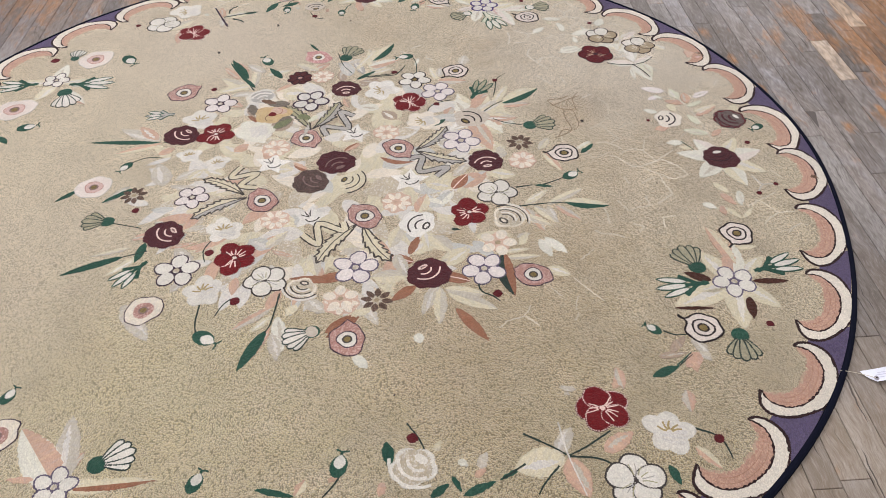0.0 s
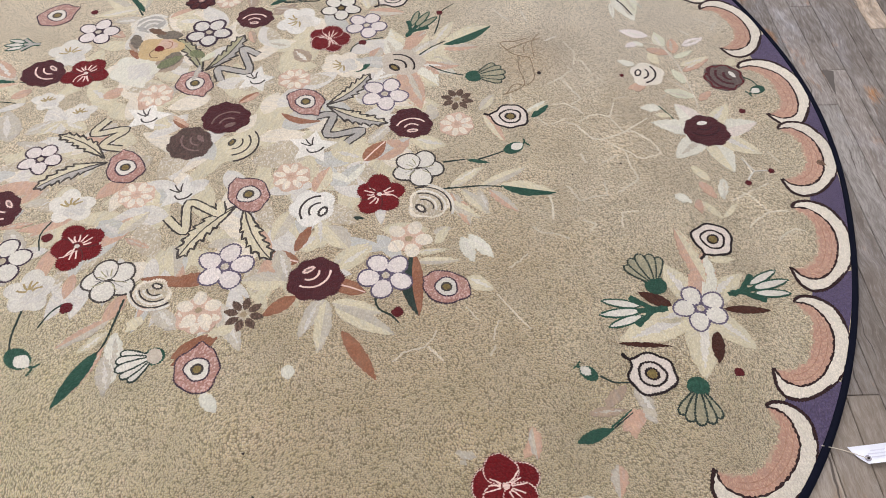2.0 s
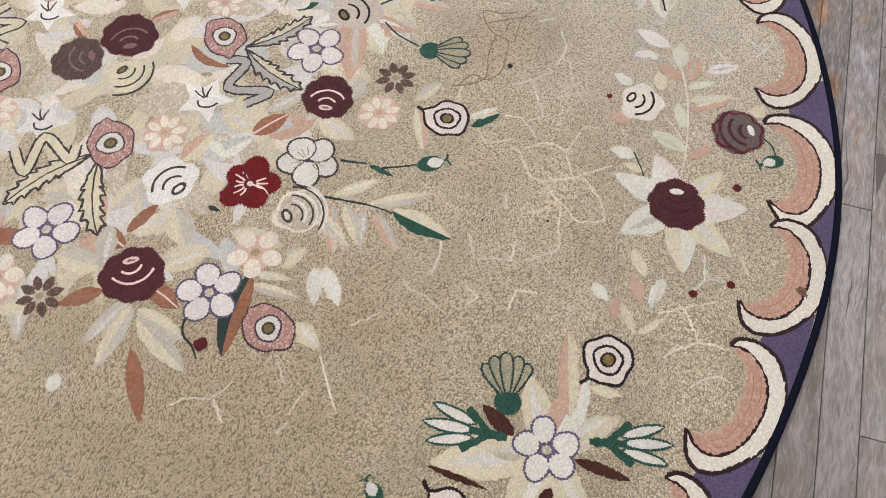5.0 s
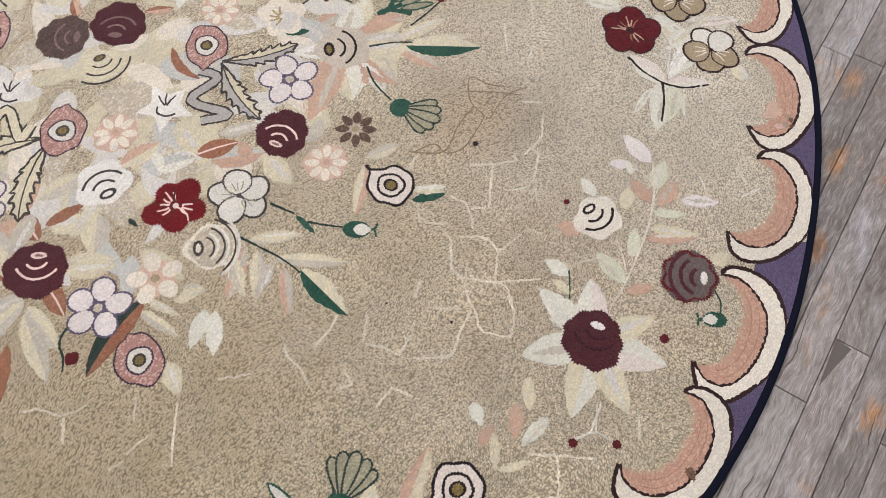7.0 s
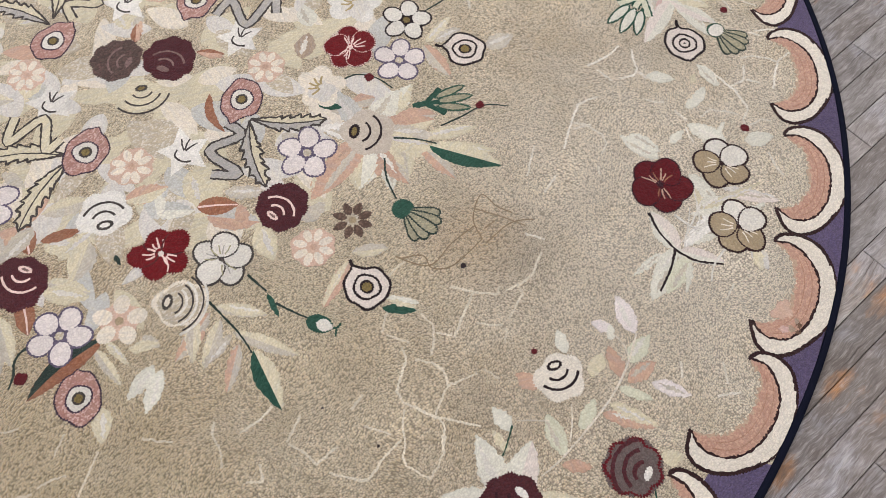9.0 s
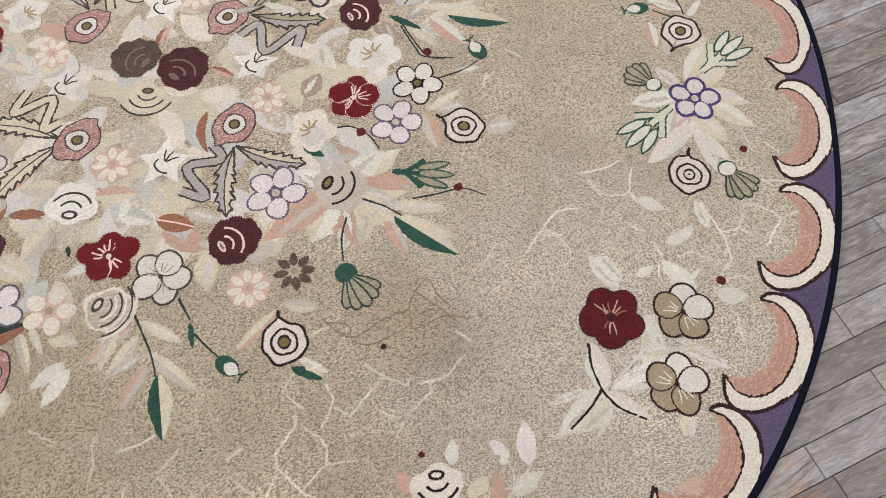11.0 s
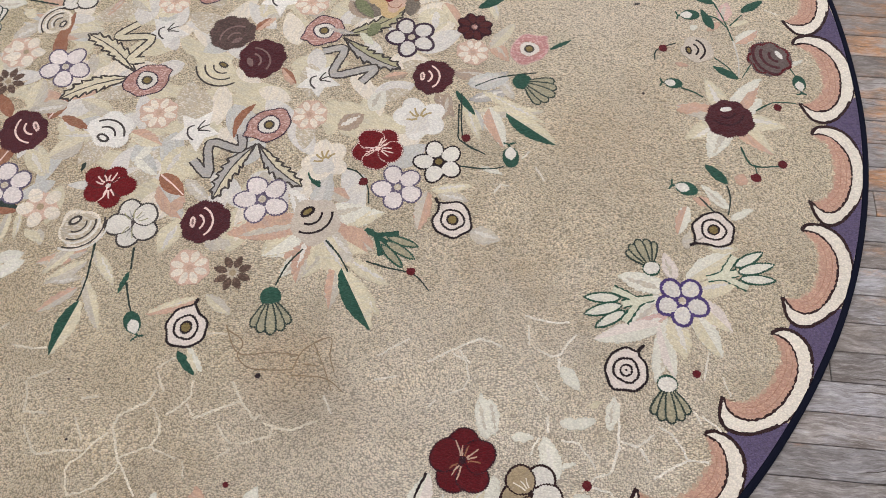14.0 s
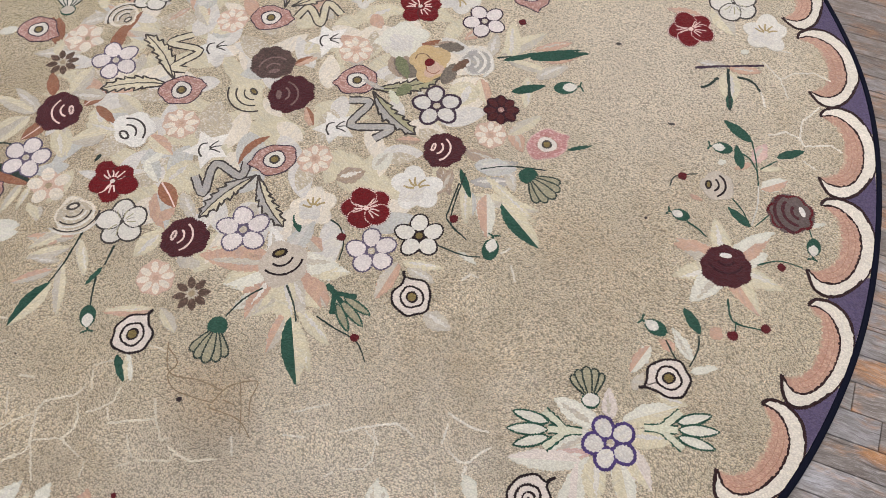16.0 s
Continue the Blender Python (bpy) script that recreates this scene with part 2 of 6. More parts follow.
    col = tr.mix(tr.ramp(blotch, (0.34, 0.5), (0.5, 0.0)), col, lin(94, 81, 70))
    col = tr.mix(tr.ramp(fine, (0.48, 0.0), (0.66, 0.55)), col, lin(78, 67, 58))
    col = tr.mix(tr.ramp(ripple, (0.32, 0.45), (0.5, 0.0)), col, lin(86, 75, 65))
    col = tr.mix(tr.ramp(ripple, (0.55, 0.0), (0.7, 0.35)), col, lin(190, 181, 170))
    col = tr.mix(tr.ramp(fine, (0.3, 0.4), (0.46, 0.0)), col, lin(198, 190, 180))

    if not bare_wood:
        col = tr.mix(tr.math("MULTIPLY", tr.math("ADD", zone(2.3, 1.1, 1.5), tr.math("MULTIPLY", zone(-0.6, 1.7, 1.1), 1.5)), 0.28), col, lin(96, 82, 70))
        col = tr.mix(tr.math("MULTIPLY", zone(1.1, -1.2, 0.9), 0.5), col, lin(142, 122, 96))
        col = tr.mix(tr.math("MULTIPLY", zone(1.4, 1.05, 0.6), 0.16), col, lin(178, 169, 160))
        col = tr.mix(tr.math("MULTIPLY", zone(1.55, -0.55, 0.7), 0.35), col, lin(108, 97, 88))
        col = tr.mix(tr.math("MULTIPLY", zone(-1.5, 1.2, 1.0), 0.5), col, lin(88, 74, 66))
    col = tr.mix(checks, col, lin(78, 68, 60))
    col = tr.mix(1.0, col, tr.math("ADD", 0.80, tr.math("MULTIPLY", pick2, 0.34)), "MULTIPLY")
    high = tr.math("SUBTRACT", tr.math("MULTIPLY", bands, -0.4), tr.math("ADD", fine, checks))
    tr.bsdf.inputs["Specular IOR Level"].default_value = 0.3
    return tr.finish(col, tr.math("ADD", 0.5, tr.math("MULTIPLY", fine, 0.25)), high, 0.0009, 0.6)


def plain(name, rgb, rough=0.6, grain=0.1, scale=40.0):
    tr = Tree(name)
    pos = tr.place()
    n = tr.noise(pos, scale, 4.0, 0.6)
    m = tr.noise(pos, 1.5, 3.0)
    gain = tr.math("ADD", 1.0 - grain, tr.math("MULTIPLY", tr.math("ADD", n, m), grain))
    return tr.finish(tr.mix(1.0, lin(*rgb), gain, "MULTIPLY"), rough, n, 0.0006, 0.3)


WOOL = {
    "white": (214, 204, 187), "pearl": (213, 205, 184), "cream": (206, 191, 158), "grey": (187, 174, 154), "greywhite": (204, 194, 180), "blue": (186, 180, 168),
    "peach": (192, 152, 126), "blush": (215, 198, 182), "lilac": (218, 203, 192), "rosepale": (200, 162, 148), "stonewhite": (188, 172, 152),
    "stone": (164, 156, 146), "moss": (156, 148, 110), "sage": (146, 138, 110), "sagepale": (203, 197, 168), "sand": (180, 163, 136),
    "tan": (154, 133, 101), "brownpale": (158, 134, 112), "rust": (138, 84, 56), "brown": (92, 70, 58), "darkbrown": (70, 36, 26),
    "green": (42, 78, 62), "darkgreen": (46, 58, 50), "black": (36, 24, 26), "charcoal": (70, 62, 57), "plum": (64, 46, 58),
    "purple": (98, 86, 102), "maroon": (80, 33, 37), "darkplum": (54, 22, 30), "taupe": (86, 68, 60), "greyrose": (104, 88, 82), "dusk": (128, 102, 94),
    "red": (112, 15, 21), "darkred": (86, 34, 33), "pinkline": (230, 196, 180), "rose": (164, 116, 102), "olive": (128, 108, 64),
    "peachground": (200, 164, 140), "ecru": (223, 207, 183), "yellow": (192, 160, 110), "berry": (92, 22, 28), "wine": (96, 15, 23), "spot": (46, 32, 34), "apricot": (181, 136, 113), "ivory": (222, 208, 187), "linen": (242, 229, 207), "flax": (234, 218, 190),
    "drab": (118, 106, 92), "drabgreen": (120, 122, 88), "apricotdark": (164, 118, 94), "snow": (224, 215, 200), "pink": (176, 118, 110), "gold": (158, 134, 84), "faint": (146, 120, 88), "umber": (112, 84, 66), "outline": (46, 24, 24), "violet": (94, 80, 104), "iris": (78, 60, 106), "apricotpale": (184, 154, 126),
}
WOOLS = {k: pile(k, v) for k, v in WOOL.items()}
FIELD = field_material()
BOARD = board_material()
PALE_BOARD = board_material("bare_pale_oak", True)
BINDING = plain("navy_cotton_binding", (15, 17, 29), 0.95, 0.3, 300.0)
BINDING.node_tree.nodes["Principled BSDF"].inputs["Specular IOR Level"].default_value = 0.08
PAPER = plain("white_card", (232, 230, 232), 0.7, 0.06)
INK = plain("faded_ink", (204, 199, 206), 0.8)
STRING = plain("pale_string", (200, 186, 164), 0.9)
EYELET = plain("grey_eyelet", (150, 142, 146), 0.6)
PLASTER = plain("white_plaster", (208, 204, 198), 0.8, 0.08)
DARK_WOOD = plain("dark_worn_oak", (88, 79, 72), 0.8, 0.25, 90.0)
GAP = plain("dark_floor_gap", (48, 40, 36), 0.9)


# ---- mesh helpers ----
def part(name, mesh, material, parent=None, label=""):
    mesh.materials.append(material)
    ob = new(name, mesh)
    ob.parent = parent
    return tagged(ob, label)


def mesh_of(name, verts, faces):
    me = bpy.data.meshes.new(name)
    me.from_pydata(verts, [], faces)
    return me


# ---- floor ----
FLOOR_TURN = radians(0.0)   # the boards run almost along y
STRIP = 0.0600
SEAM = 1.4305


def floor_point(u, v):
    c, s = math.cos(FLOOR_TURN), math.sin(FLOOR_TURN)
    return c * u - s * v, s * u + c * v


def board_shape(u, v0, v1, z, skew):
    """One strip with eased top edges: vertices and faces."""
    g, e = 0.0006, 0.0011
    rows = []
    for inset, h in ((g, -0.012), (g, z - e), (g + e, z)):
        rows += [(*floor_point(u + inset, v0 + inset), h), (*floor_point(u + STRIP - inset, v0 + inset), h),
                 (*floor_point(u + STRIP - inset, v1 - inset), h), (*floor_point(u + inset, v1 - inset), h)]
    faces = [(8, 9, 10, 11)]
    for k in (0, 4):
        faces += [(k + i, k + (i + 1) % 4, k + 4 + (i + 1) % 4, k + 4 + i) for i in range(4)]
    return rows, faces


def build_floor():
    rng = random.Random(7)
    floor = tagged(new("floor", mesh_of("floor", [(-4.2, -4.2, -0.012), (5.4, -4.2, -0.012), (5.4, 5.4, -0.012), (-4.2, 5.4, -0.012)], [(0, 1, 2, 3)])),
                   "worn grey-washed narrow oak strip floor with bare orange patches", "floor", kind="structure")
    floor.data.materials.append(GAP)
    boards, pale = [], []
    joints = {-1: (-0.62, 0.065), 0: (-0.35, 0.192, 0.457), 2: (0.54,), 3: (0.355, 0.61), 6: (0.692, 0.92)}
    first = math.floor((-4.1 - SEAM) / STRIP)
    for i in range(first, first + 155):
        u, v, known = SEAM + i * STRIP, -4.0, joints.get(i, ())
        while v < 5.2:
            n = min(5.2, v + rng.uniform(0.3, 1.25) * (rng.random() if v == -4.0 else 1.0) + 0.02)
            ahead = [k for k in known if k > v + 0.01]
            if ahead and (n > ahead[0] - 0.2 or v in known):
                n = ahead[0]
            boards.append((u, v, n, rng.uniform(-0.0004, 0.0)))
            if (i, v) in ((3, 0.355), (6, 0.692)):
                pale.append(boards[-1])
            v = n
    def nearness(b):
        x, y = floor_point(b[0], min(max(0.1, b[1]), b[2]))
        return math.hypot(x - 1.55, y - 0.1) + (4 if math.hypot(x, y) < 1.25 and math.hypot(*floor_point(b[0], b[1])) < 1.25 and math.hypot(*floor_point(b[0], b[2])) < 1.25 else 0)
    boards.sort(key=nearness)
    for b in boards[:290]:
        part("board", mesh_of("board", *board_shape(*b, 0)), PALE_BOARD if b in pale else BOARD, floor)
    verts, faces = [], []
    for b in boards[290:]:
        vs, fs = board_shape(*b, 0)
        faces += [tuple(k + len(verts) for k in f) for f in fs]
        verts += vs
    tagged(part("far_boards", mesh_of("far_boards", verts, faces), BOARD, floor), kind="stuff")
    # a dark split-off sliver at one board's end
    chip = [(1.4315, 0.191), (1.4365, 0.100), (1.4465, 0.142), (1.459, 0.187)]
    part("sliver", mesh_of("sliver", [(x, y, 0.0008) for x, y in chip] + [(x, y, -0.003) for x, y in chip],
                           [(3, 2, 1, 0)[::-1]] + [(4 + i, 4 + (i + 1) % 4, (i + 1) % 4, i) for i in range(4)]), DARK_WOOD, floor, "dark worn sliver at a board's end")


# ---- room shell, out of sight: walls, ceiling and lamps ----
def box_mesh(name, x0, x1, y0, y1, z0, z1):
    v = [(x, y, z) for z in (z0, z1) for y in (y0, y1) for x in (x0, x1)]
    return mesh_of(name, v, [(0, 2, 3, 1), (4, 5, 7, 6), (0, 1, 5, 4), (2, 6, 7, 3), (0, 4, 6, 2), (1, 3, 7, 5)])


def build_room():
    for name, dims in (("wall_north", (-4.3, 5.5, 5.2, 5.4)), ("wall_south", (-4.3, 5.5, -4.2, -4.0)),
                       ("wall_west", (-4.3, -4.1, -4.0, 5.2)), ("wall_east", (5.2, 5.4, -4.0, 5.2))):
        tagged(part(name, box_mesh(name, *dims, -0.012, CEILING), PLASTER), "plain white plaster wall of the room", "wall", kind="structure")
    tagged(part("ceiling", box_mesh("ceiling", -4.3, 5.5, -4.2, 5.4, CEILING, CEILING + 0.1), PLASTER), "plain white ceiling", "ceiling", kind="structure")
    for x, y in ((-2.8, -1.8), (-2.8, 0.6), (-2.8, 3.0), (-0.4, 3.2), (-0.4, 0.6), (-0.4, -2.2), (2.2, 3.4), (2.6, 0.6), (2.6, -2.2)):
        data = bpy.data.lights.new("ceiling_lamp", "AREA")
        data.shape, data.size, data.size_y, data.energy, data.color = "RECTANGLE", 0.6, 1.2, LAMP_POWER, (0.97, 1.0, 1.05)
        lamp = new("ceiling_lamp", data)
        lamp.matrix_world = pose(x, y, CEILING - 0.03)


build_floor()
build_room()

# ---- the rug ----
RUG_TOP = 0.012
RADIUS = 1.3715
SCALLOPS = 33
rng = random.Random(3)
rug = tagged(new("rug"), "round tan hooked wool rug with flowers and scalloped border", "rug")
level = [RUG_TOP + 0.0002]


def rise(step=7e-7):
    level[0] += step
    return level[0]


base = [RUG_TOP + 0.0002]


def begin(parent):
    """Each motif starts a hair above the one before it; its parts lie on it."""
    if parent is rug:
        base[0] += 9e-7
        level[0] = base[0]


def circle(cx, cy, r, n=20, sx=1.0, sy=1.0, deg=0.0):
    c, s = math.cos(radians(deg)), math.sin(radians(deg))
    pts = []
    for i in range(n):
        a = 2 * math.pi * i / n
        u, v = r * sx * math.cos(a), r * sy * math.sin(a)
        pts.append((cx + c * u - s * v, cy + s * u + c * v))
    return pts


def smooth(pts, closed=False, n=6):
    """A smooth line through a few points."""
    p = [Vector(q) for q in pts]
    out, m = [], len(p)
    spans = m if closed else m - 1
    for i in range(spans):
        a, b, c, d = ((p[(i - 1) % m], p[i], p[(i + 1) % m], p[(i + 2) % m]) if closed
                      else (p[max(i - 1, 0)], p[i], p[i + 1], p[min(i + 2, m - 1)]))
        for k in range(n):
            t = k / n
            out.append(tuple(0.5 * ((2 * b) + (c - a) * t + (2 * a - 5 * b + 4 * c - d) * t * t + (3 * b - a - 3 * c + d) * t ** 3)))
    if not closed:
        out.append(tuple(p[-1]))
    return out


def turned(pts, x, y, deg):
    c, s = math.cos(radians(deg)), math.sin(radians(deg))
    return [(x + c * u - s * v, y + s * u + c * v) for u, v in pts]


def stitched(pts, step=0.0046, jag=0.0016):
    """The outline as the hook makes it: one loop after another, in and out."""
    out, m, carry, flip = [], len(pts), 0.0, 1
    for i in range(m):
        (x0, y0), (x1, y1) = pts[i], pts[(i + 1) % m]
        d = math.hypot(x1 - x0, y1 - y0)
        if d < 1e-6:
            continue
        t = carry
        while t < d:
            flip = -flip
            j = flip * jag * rng.uniform(0.1, 1.1)
            out.append((x0 + (x1 - x0) * t / d + (y1 - y0) / d * j, y0 + (y1 - y0) * t / d - (x1 - x0) / d * j))
            t += step * 0.5 * rng.uniform(0.8, 1.2)
        carry = t - d
    return out if len(out) >= 4 else pts


def slab(name, outlines, wool, parent, label="", jag=0.0013, step=0.0052):
    """Filled shapes of one wool, standing a little proud of the field."""
    begin(parent)
    verts, faces = [], []
    for pts in outlines:
        ring = stitched(pts, step, jag) if jag else list(pts)
        z, n, k = rise(), len(ring), len(verts)
        verts += [(x, y, RUG_TOP - 0.001) for x, y in ring] + [(x, y, z) for x, y in ring]
        area = sum(ring[i][0] * ring[(i + 1) % n][1] - ring[(i + 1) % n][0] * ring[i][1] for i in range(n))
        if area < 0:
            ring.reverse()
            verts[k:] = [(x, y, RUG_TOP - 0.001) for x, y in ring] + [(x, y, z) for x, y in ring]
        cx, cy = sum(p[0] for p in ring) / n, sum(p[1] for p in ring) / n
        spokes = [(x - cx, y - cy) for x, y in ring]
        if all(spokes[i][0] * spokes[(i + 1) % n][1] > spokes[(i + 1) % n][0] * spokes[i][1] for i in range(n)):
            verts.append((cx, cy, z))
            faces += [(k + n + i, k + n + (i + 1) % n, k + 2 * n) for i in range(n)]
        else:
            faces.append(tuple(range(k + n, k + 2 * n)))
        faces += [(k + i, k + (i + 1) % n, k + n + (i + 1) % n, k + n + i) for i in range(n)]
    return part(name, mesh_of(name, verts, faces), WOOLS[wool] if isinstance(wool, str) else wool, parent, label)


def band(pts, w, taper=(1.0, 1.0)):
    """The outline of a strip of width w along a line."""
    left, right, m = [], [], len(pts)
    for i, (x, y) in enumerate(pts):
        (ax, ay), (bx, by) = pts[max(i - 1, 0)], pts[min(i + 1, m - 1)]
        d = math.hypot(bx - ax, by - ay) or 1.0
        t = i / (m - 1)
        h = 0.5 * w * (taper[0] * (1 - t) + taper[1] * t if taper != "leaf" else 0.15 + math.sin(math.pi * t))
        left.append((x - (by - ay) / d * h, y + (bx - ax) / d * h))
        right.append((x + (by - ay) / d * h, y - (bx - ax) / d * h))
    return left + right[::-1]


def evened(line, step=0.0035):
    """The line again with points at even steps."""
    out = [line[0]]
    for (x0, y0), (x1, y1) in zip(line, line[1:]):
        d = math.hypot(x1 - x0, y1 - y0)
        n = max(1, round(d / step))
        out += [(x0 + (x1 - x0) * k / n, y0 + (y1 - y0) * k / n) for k in range(1, n + 1)]
    return out


def strips(name, lines, w, wool, parent, label="", taper=(1.0, 0.7), jag=0.22):
    """Rows of loops along lines: strips with a ragged edge."""
    begin(parent)
    verts, faces = [], []
    for line in lines:
        pts = evened(line)
        m, k = len(pts), len(verts)
        z = rise()
        rise(m * 2e-7)
        for i, (x, y) in enumerate(pts):
            (ax, ay), (bx, by) = pts[max(i - 1, 0)], pts[min(i + 1, m - 1)]
            d = math.hypot(bx - ax, by - ay) or 1.0
            t = i / (m - 1)
            for side in (1, -1):
                h = side * 0.5 * w * (taper[0] * (1 - t) + taper[1] * t) * (1 + rng.uniform(-jag, jag))
                p, q = x - (by - ay) / d * h, y + (bx - ax) / d * h
                verts += [(p, q, RUG_TOP - 0.001), (p, q, z + i * 2e-7)]
        for i in range(m - 1):
            a, b = k + 4 * i, k + 4 * i + 4
            faces += [(a + 1, a + 3, b + 3, b + 1), (a, a + 1, b + 1, b), (a + 3, a + 2, b + 2, b + 3)]
        for a in (k, k + 4 * (m - 1)):
            faces.append((a, a + 2, a + 3, a + 1))
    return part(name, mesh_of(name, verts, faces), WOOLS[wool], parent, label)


def spaced(line, n):
    """n + 1 points at even steps along a line."""
    run = [0.0]
    for (x0, y0), (x1, y1) in zip(line, line[1:]):
        run.append(run[-1] + math.hypot(x1 - x0, y1 - y0))
    out, j = [], 0
    for i in range(n + 1):
        d = run[-1] * i / n
        while j < len(run) - 2 and run[j + 1] < d:
            j += 1
        t = (d - run[j]) / ((run[j + 1] - run[j]) or 1.0)
        out.append((line[j][0] + (line[j + 1][0] - line[j][0]) * t, line[j][1] + (line[j + 1][1] - line[j][1]) * t))
    return out


def between(name, one, two, wool, parent, label="", jag=(0.001, 0.001), n=46):
    """The area between two lines that run the same way, as wool with ragged sides."""
    begin(parent)
    z, verts, faces = rise(), [], []
    for (a, b), (c, d) in zip(spaced(one, n), spaced(two, n)):
        l = math.hypot(c - a, d - b) or 1.0
        for x, y, s, j in ((a, b, -1, jag[0]), (c, d, 1, jag[1])):
            k = rng.uniform(-j, j)
            verts += [(x + (c - a) / l * k, y + (d - b) / l * k, RUG_TOP - 0.001), (x + (c - a) / l * k, y + (d - b) / l * k, z)]
    for i in range(n):
        a, b = 4 * i, 4 * i + 4
        faces += [(a + 1, a + 3, b + 3, b + 1), (a, a + 1, b + 1, b), (a + 3, a + 2, b + 2, b + 3)]
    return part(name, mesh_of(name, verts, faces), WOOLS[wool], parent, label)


def lobed(r, lobes, depth, n=60, phase=0.0, wob=0.03):
    k1, k2 = rng.uniform(0, 6.3), rng.uniform(0, 6.3)
    out = []
    for i in range(n):
        a = 2 * math.pi * i / n
        rr = r * (1 - depth * (1 - abs(math.cos(lobes * (a - phase) / 2))) + wob * math.sin(2 * a + k1) + wob * math.sin(3 * a + k2))
        out.append((rr * math.cos(a), rr * math.sin(a)))
    return out


def grown(pts, d):
    """The outline pushed out by d."""
    m = len(pts)
    area = sum(pts[i][0] * pts[(i + 1) % m][1] - pts[(i + 1) % m][0] * pts[i][1] for i in range(m))
    s = 1 if area > 0 else -1
    out = []
    for i, (x, y) in enumerate(pts):
        (ax, ay), (bx, by) = pts[i - 1], pts[(i + 1) % m]
        l = math.hypot(bx - ax, by - ay) or 1.0
        out.append((x + s * (by - ay) / l * d, y - s * (bx - ax) / l * d))
    return out


# ---- motifs ----
TINT = {"white": "off-white", "pearl": "off-white", "sagepale": "pale green", "cream": "cream", "grey": "pale grey", "blue": "pale blue-grey", "peach": "peach", "rust": "rust-brown", "green": "dark green",
        "darkgreen": "very dark green", "darkbrown": "dark brown", "brownpale": "faded brown", "rosepale": "pale pink", "stone": "grey", "moss": "moss green"}


def lens(l, w, bend=0.0, n=12, side=0):
    """A pointed leaf from the origin along x; side keeps one half."""
    up, down = [], []
    for i in range(n + 1):
        t = i / n
        mid = bend * l * math.sin(math.pi * t)
        h = 0.5 * w * l * math.sin(math.pi * t ** 0.85) ** 0.8 if 0 < t < 1 else 0.0
        up.append((t * l, mid + (h if side >= 0 else 0)))
        down.append((t * l, mid - (h if side <= 0 else 0)))
    return up + down[::-1][1:-1]


def blade(name, x, y, l, deg, w, bend, wool, parent, label="", side=0):
    """A pointed leaf, or one half of it, with ragged sides."""
    lines = [[], []]
    for i in range(17):
        t = i / 16
        h = 0.5 * w * l * math.sin(math.pi * t ** 0.85) ** 0.8 if 0 < i < 16 else 0.0
        m = bend * l * math.sin(math.pi * t)
        lines[0].append((t * l, m + (h if side >= 0 else 0)))
        lines[1].append((t * l, m - (h if side <= 0 else 0)))
    rag = 0.0013 if wool in ("green", "darkgreen", "rust", "darkbrown") else 0.0024
    up, down = (turned(k, x, y, deg) for k in lines)
    return between(name, up, down, wool, parent, label, jag=(rag if side >= 0 else 0, rag if side <= 0 else 0), n=max(8, round(l / 0.0034)))


def leaf(x, y, l, deg, w, wool, second="", bend=0.0):
    w = w * rng.uniform(0.92, 1.08) * (0.8 if wool == "green" else 1.0)
    wool, second = {"white": "pearl"}.get(wool, wool), {"white": "pearl"}.get(second, second)
    name = "leaf" if wool in ("green", "darkgreen", "rust", "darkbrown") else "pale_leaf"
    ob = blade(name, x, y, l, deg, w, bend, wool, rug, TINT.get(wool, "pale") + (" and " + TINT[second] if second in TINT and second != wool else "") + " hooked leaf")
    if wool == "rust" and l > 0.055 and not second and w > 0.4:
        strips("vein", [turned([(0.02 * l, 0), (0.5 * l, 0.02 * l), (0.97 * l, 0)], x, y, deg)], 0.004, "pinkline", ob)
    if second:
        blade("leaf_half", x, y, l, deg, w, bend, second, ob, side=-1)
    elif name == "pale_leaf" and l > 0.06 and wool not in ("drab", "drabgreen", "umber"):
        dx, dy = turned([(0.14 * l, w * l * 0.08)], 0, 0, deg)[0]
        blade("leaf_streak", x + dx, y + dy, 0.72 * l, deg + rng.uniform(-3, 3), 0.36 * w, bend, {"cream": "greywhite", "white": "greywhite", "grey": "greywhite", "blue": "greywhite"}.get(wool, "grey") if rng.random() < 0.7 else "white", ob)


def stem(wool, w, *pts):
    strips("stem", [smooth(pts)], 0.7 * w, wool, rug, TINT.get(wool, "dark") + " hooked stem", jag=0.4)


def berry(x, y, r, wool):
    slab("mark" if wool == "spot" else "berry", [turned(lobed(r * (0.9 if wool == "spot" else 0.92), 4, 0.12, 24), x, y, rng.uniform(0, 90))], wool, rug, "dark burn mark" if wool == "spot" else "dark red berry")


def five_petal(x, y, r, deg, line, wool):
    bold = line in ("iris", "plum") and wool == "greywhite"
    far, long, wide, edge = (0.58, 0.35, 0.31, 0.0062) if bold else (0.60, 0.385, 0.34, 0.0034)
    petals = [turned([(far * r + long * r * u, wide * r * v) for u, v in lobed(1.0, 3, 0.04, 20, rng.uniform(0, 6), 0.035)], x, y, deg + 72 * i + rng.uniform(-4, 4)) for i in range(5)]
    ob = slab("flower", [grown(p, edge) for p in petals] + [circle(x, y, 0.27 * r, 16)], line, rug, "flower of five white petals outlined in " + {"iris": "violet"}.get(line, line))
    for p in petals:
        slab("petal", [p], wool, ob, step=0.007)
    slab("centre", [circle(x, y, 0.15 * r, 10)], "olive" if line == "black" else "sand", ob)


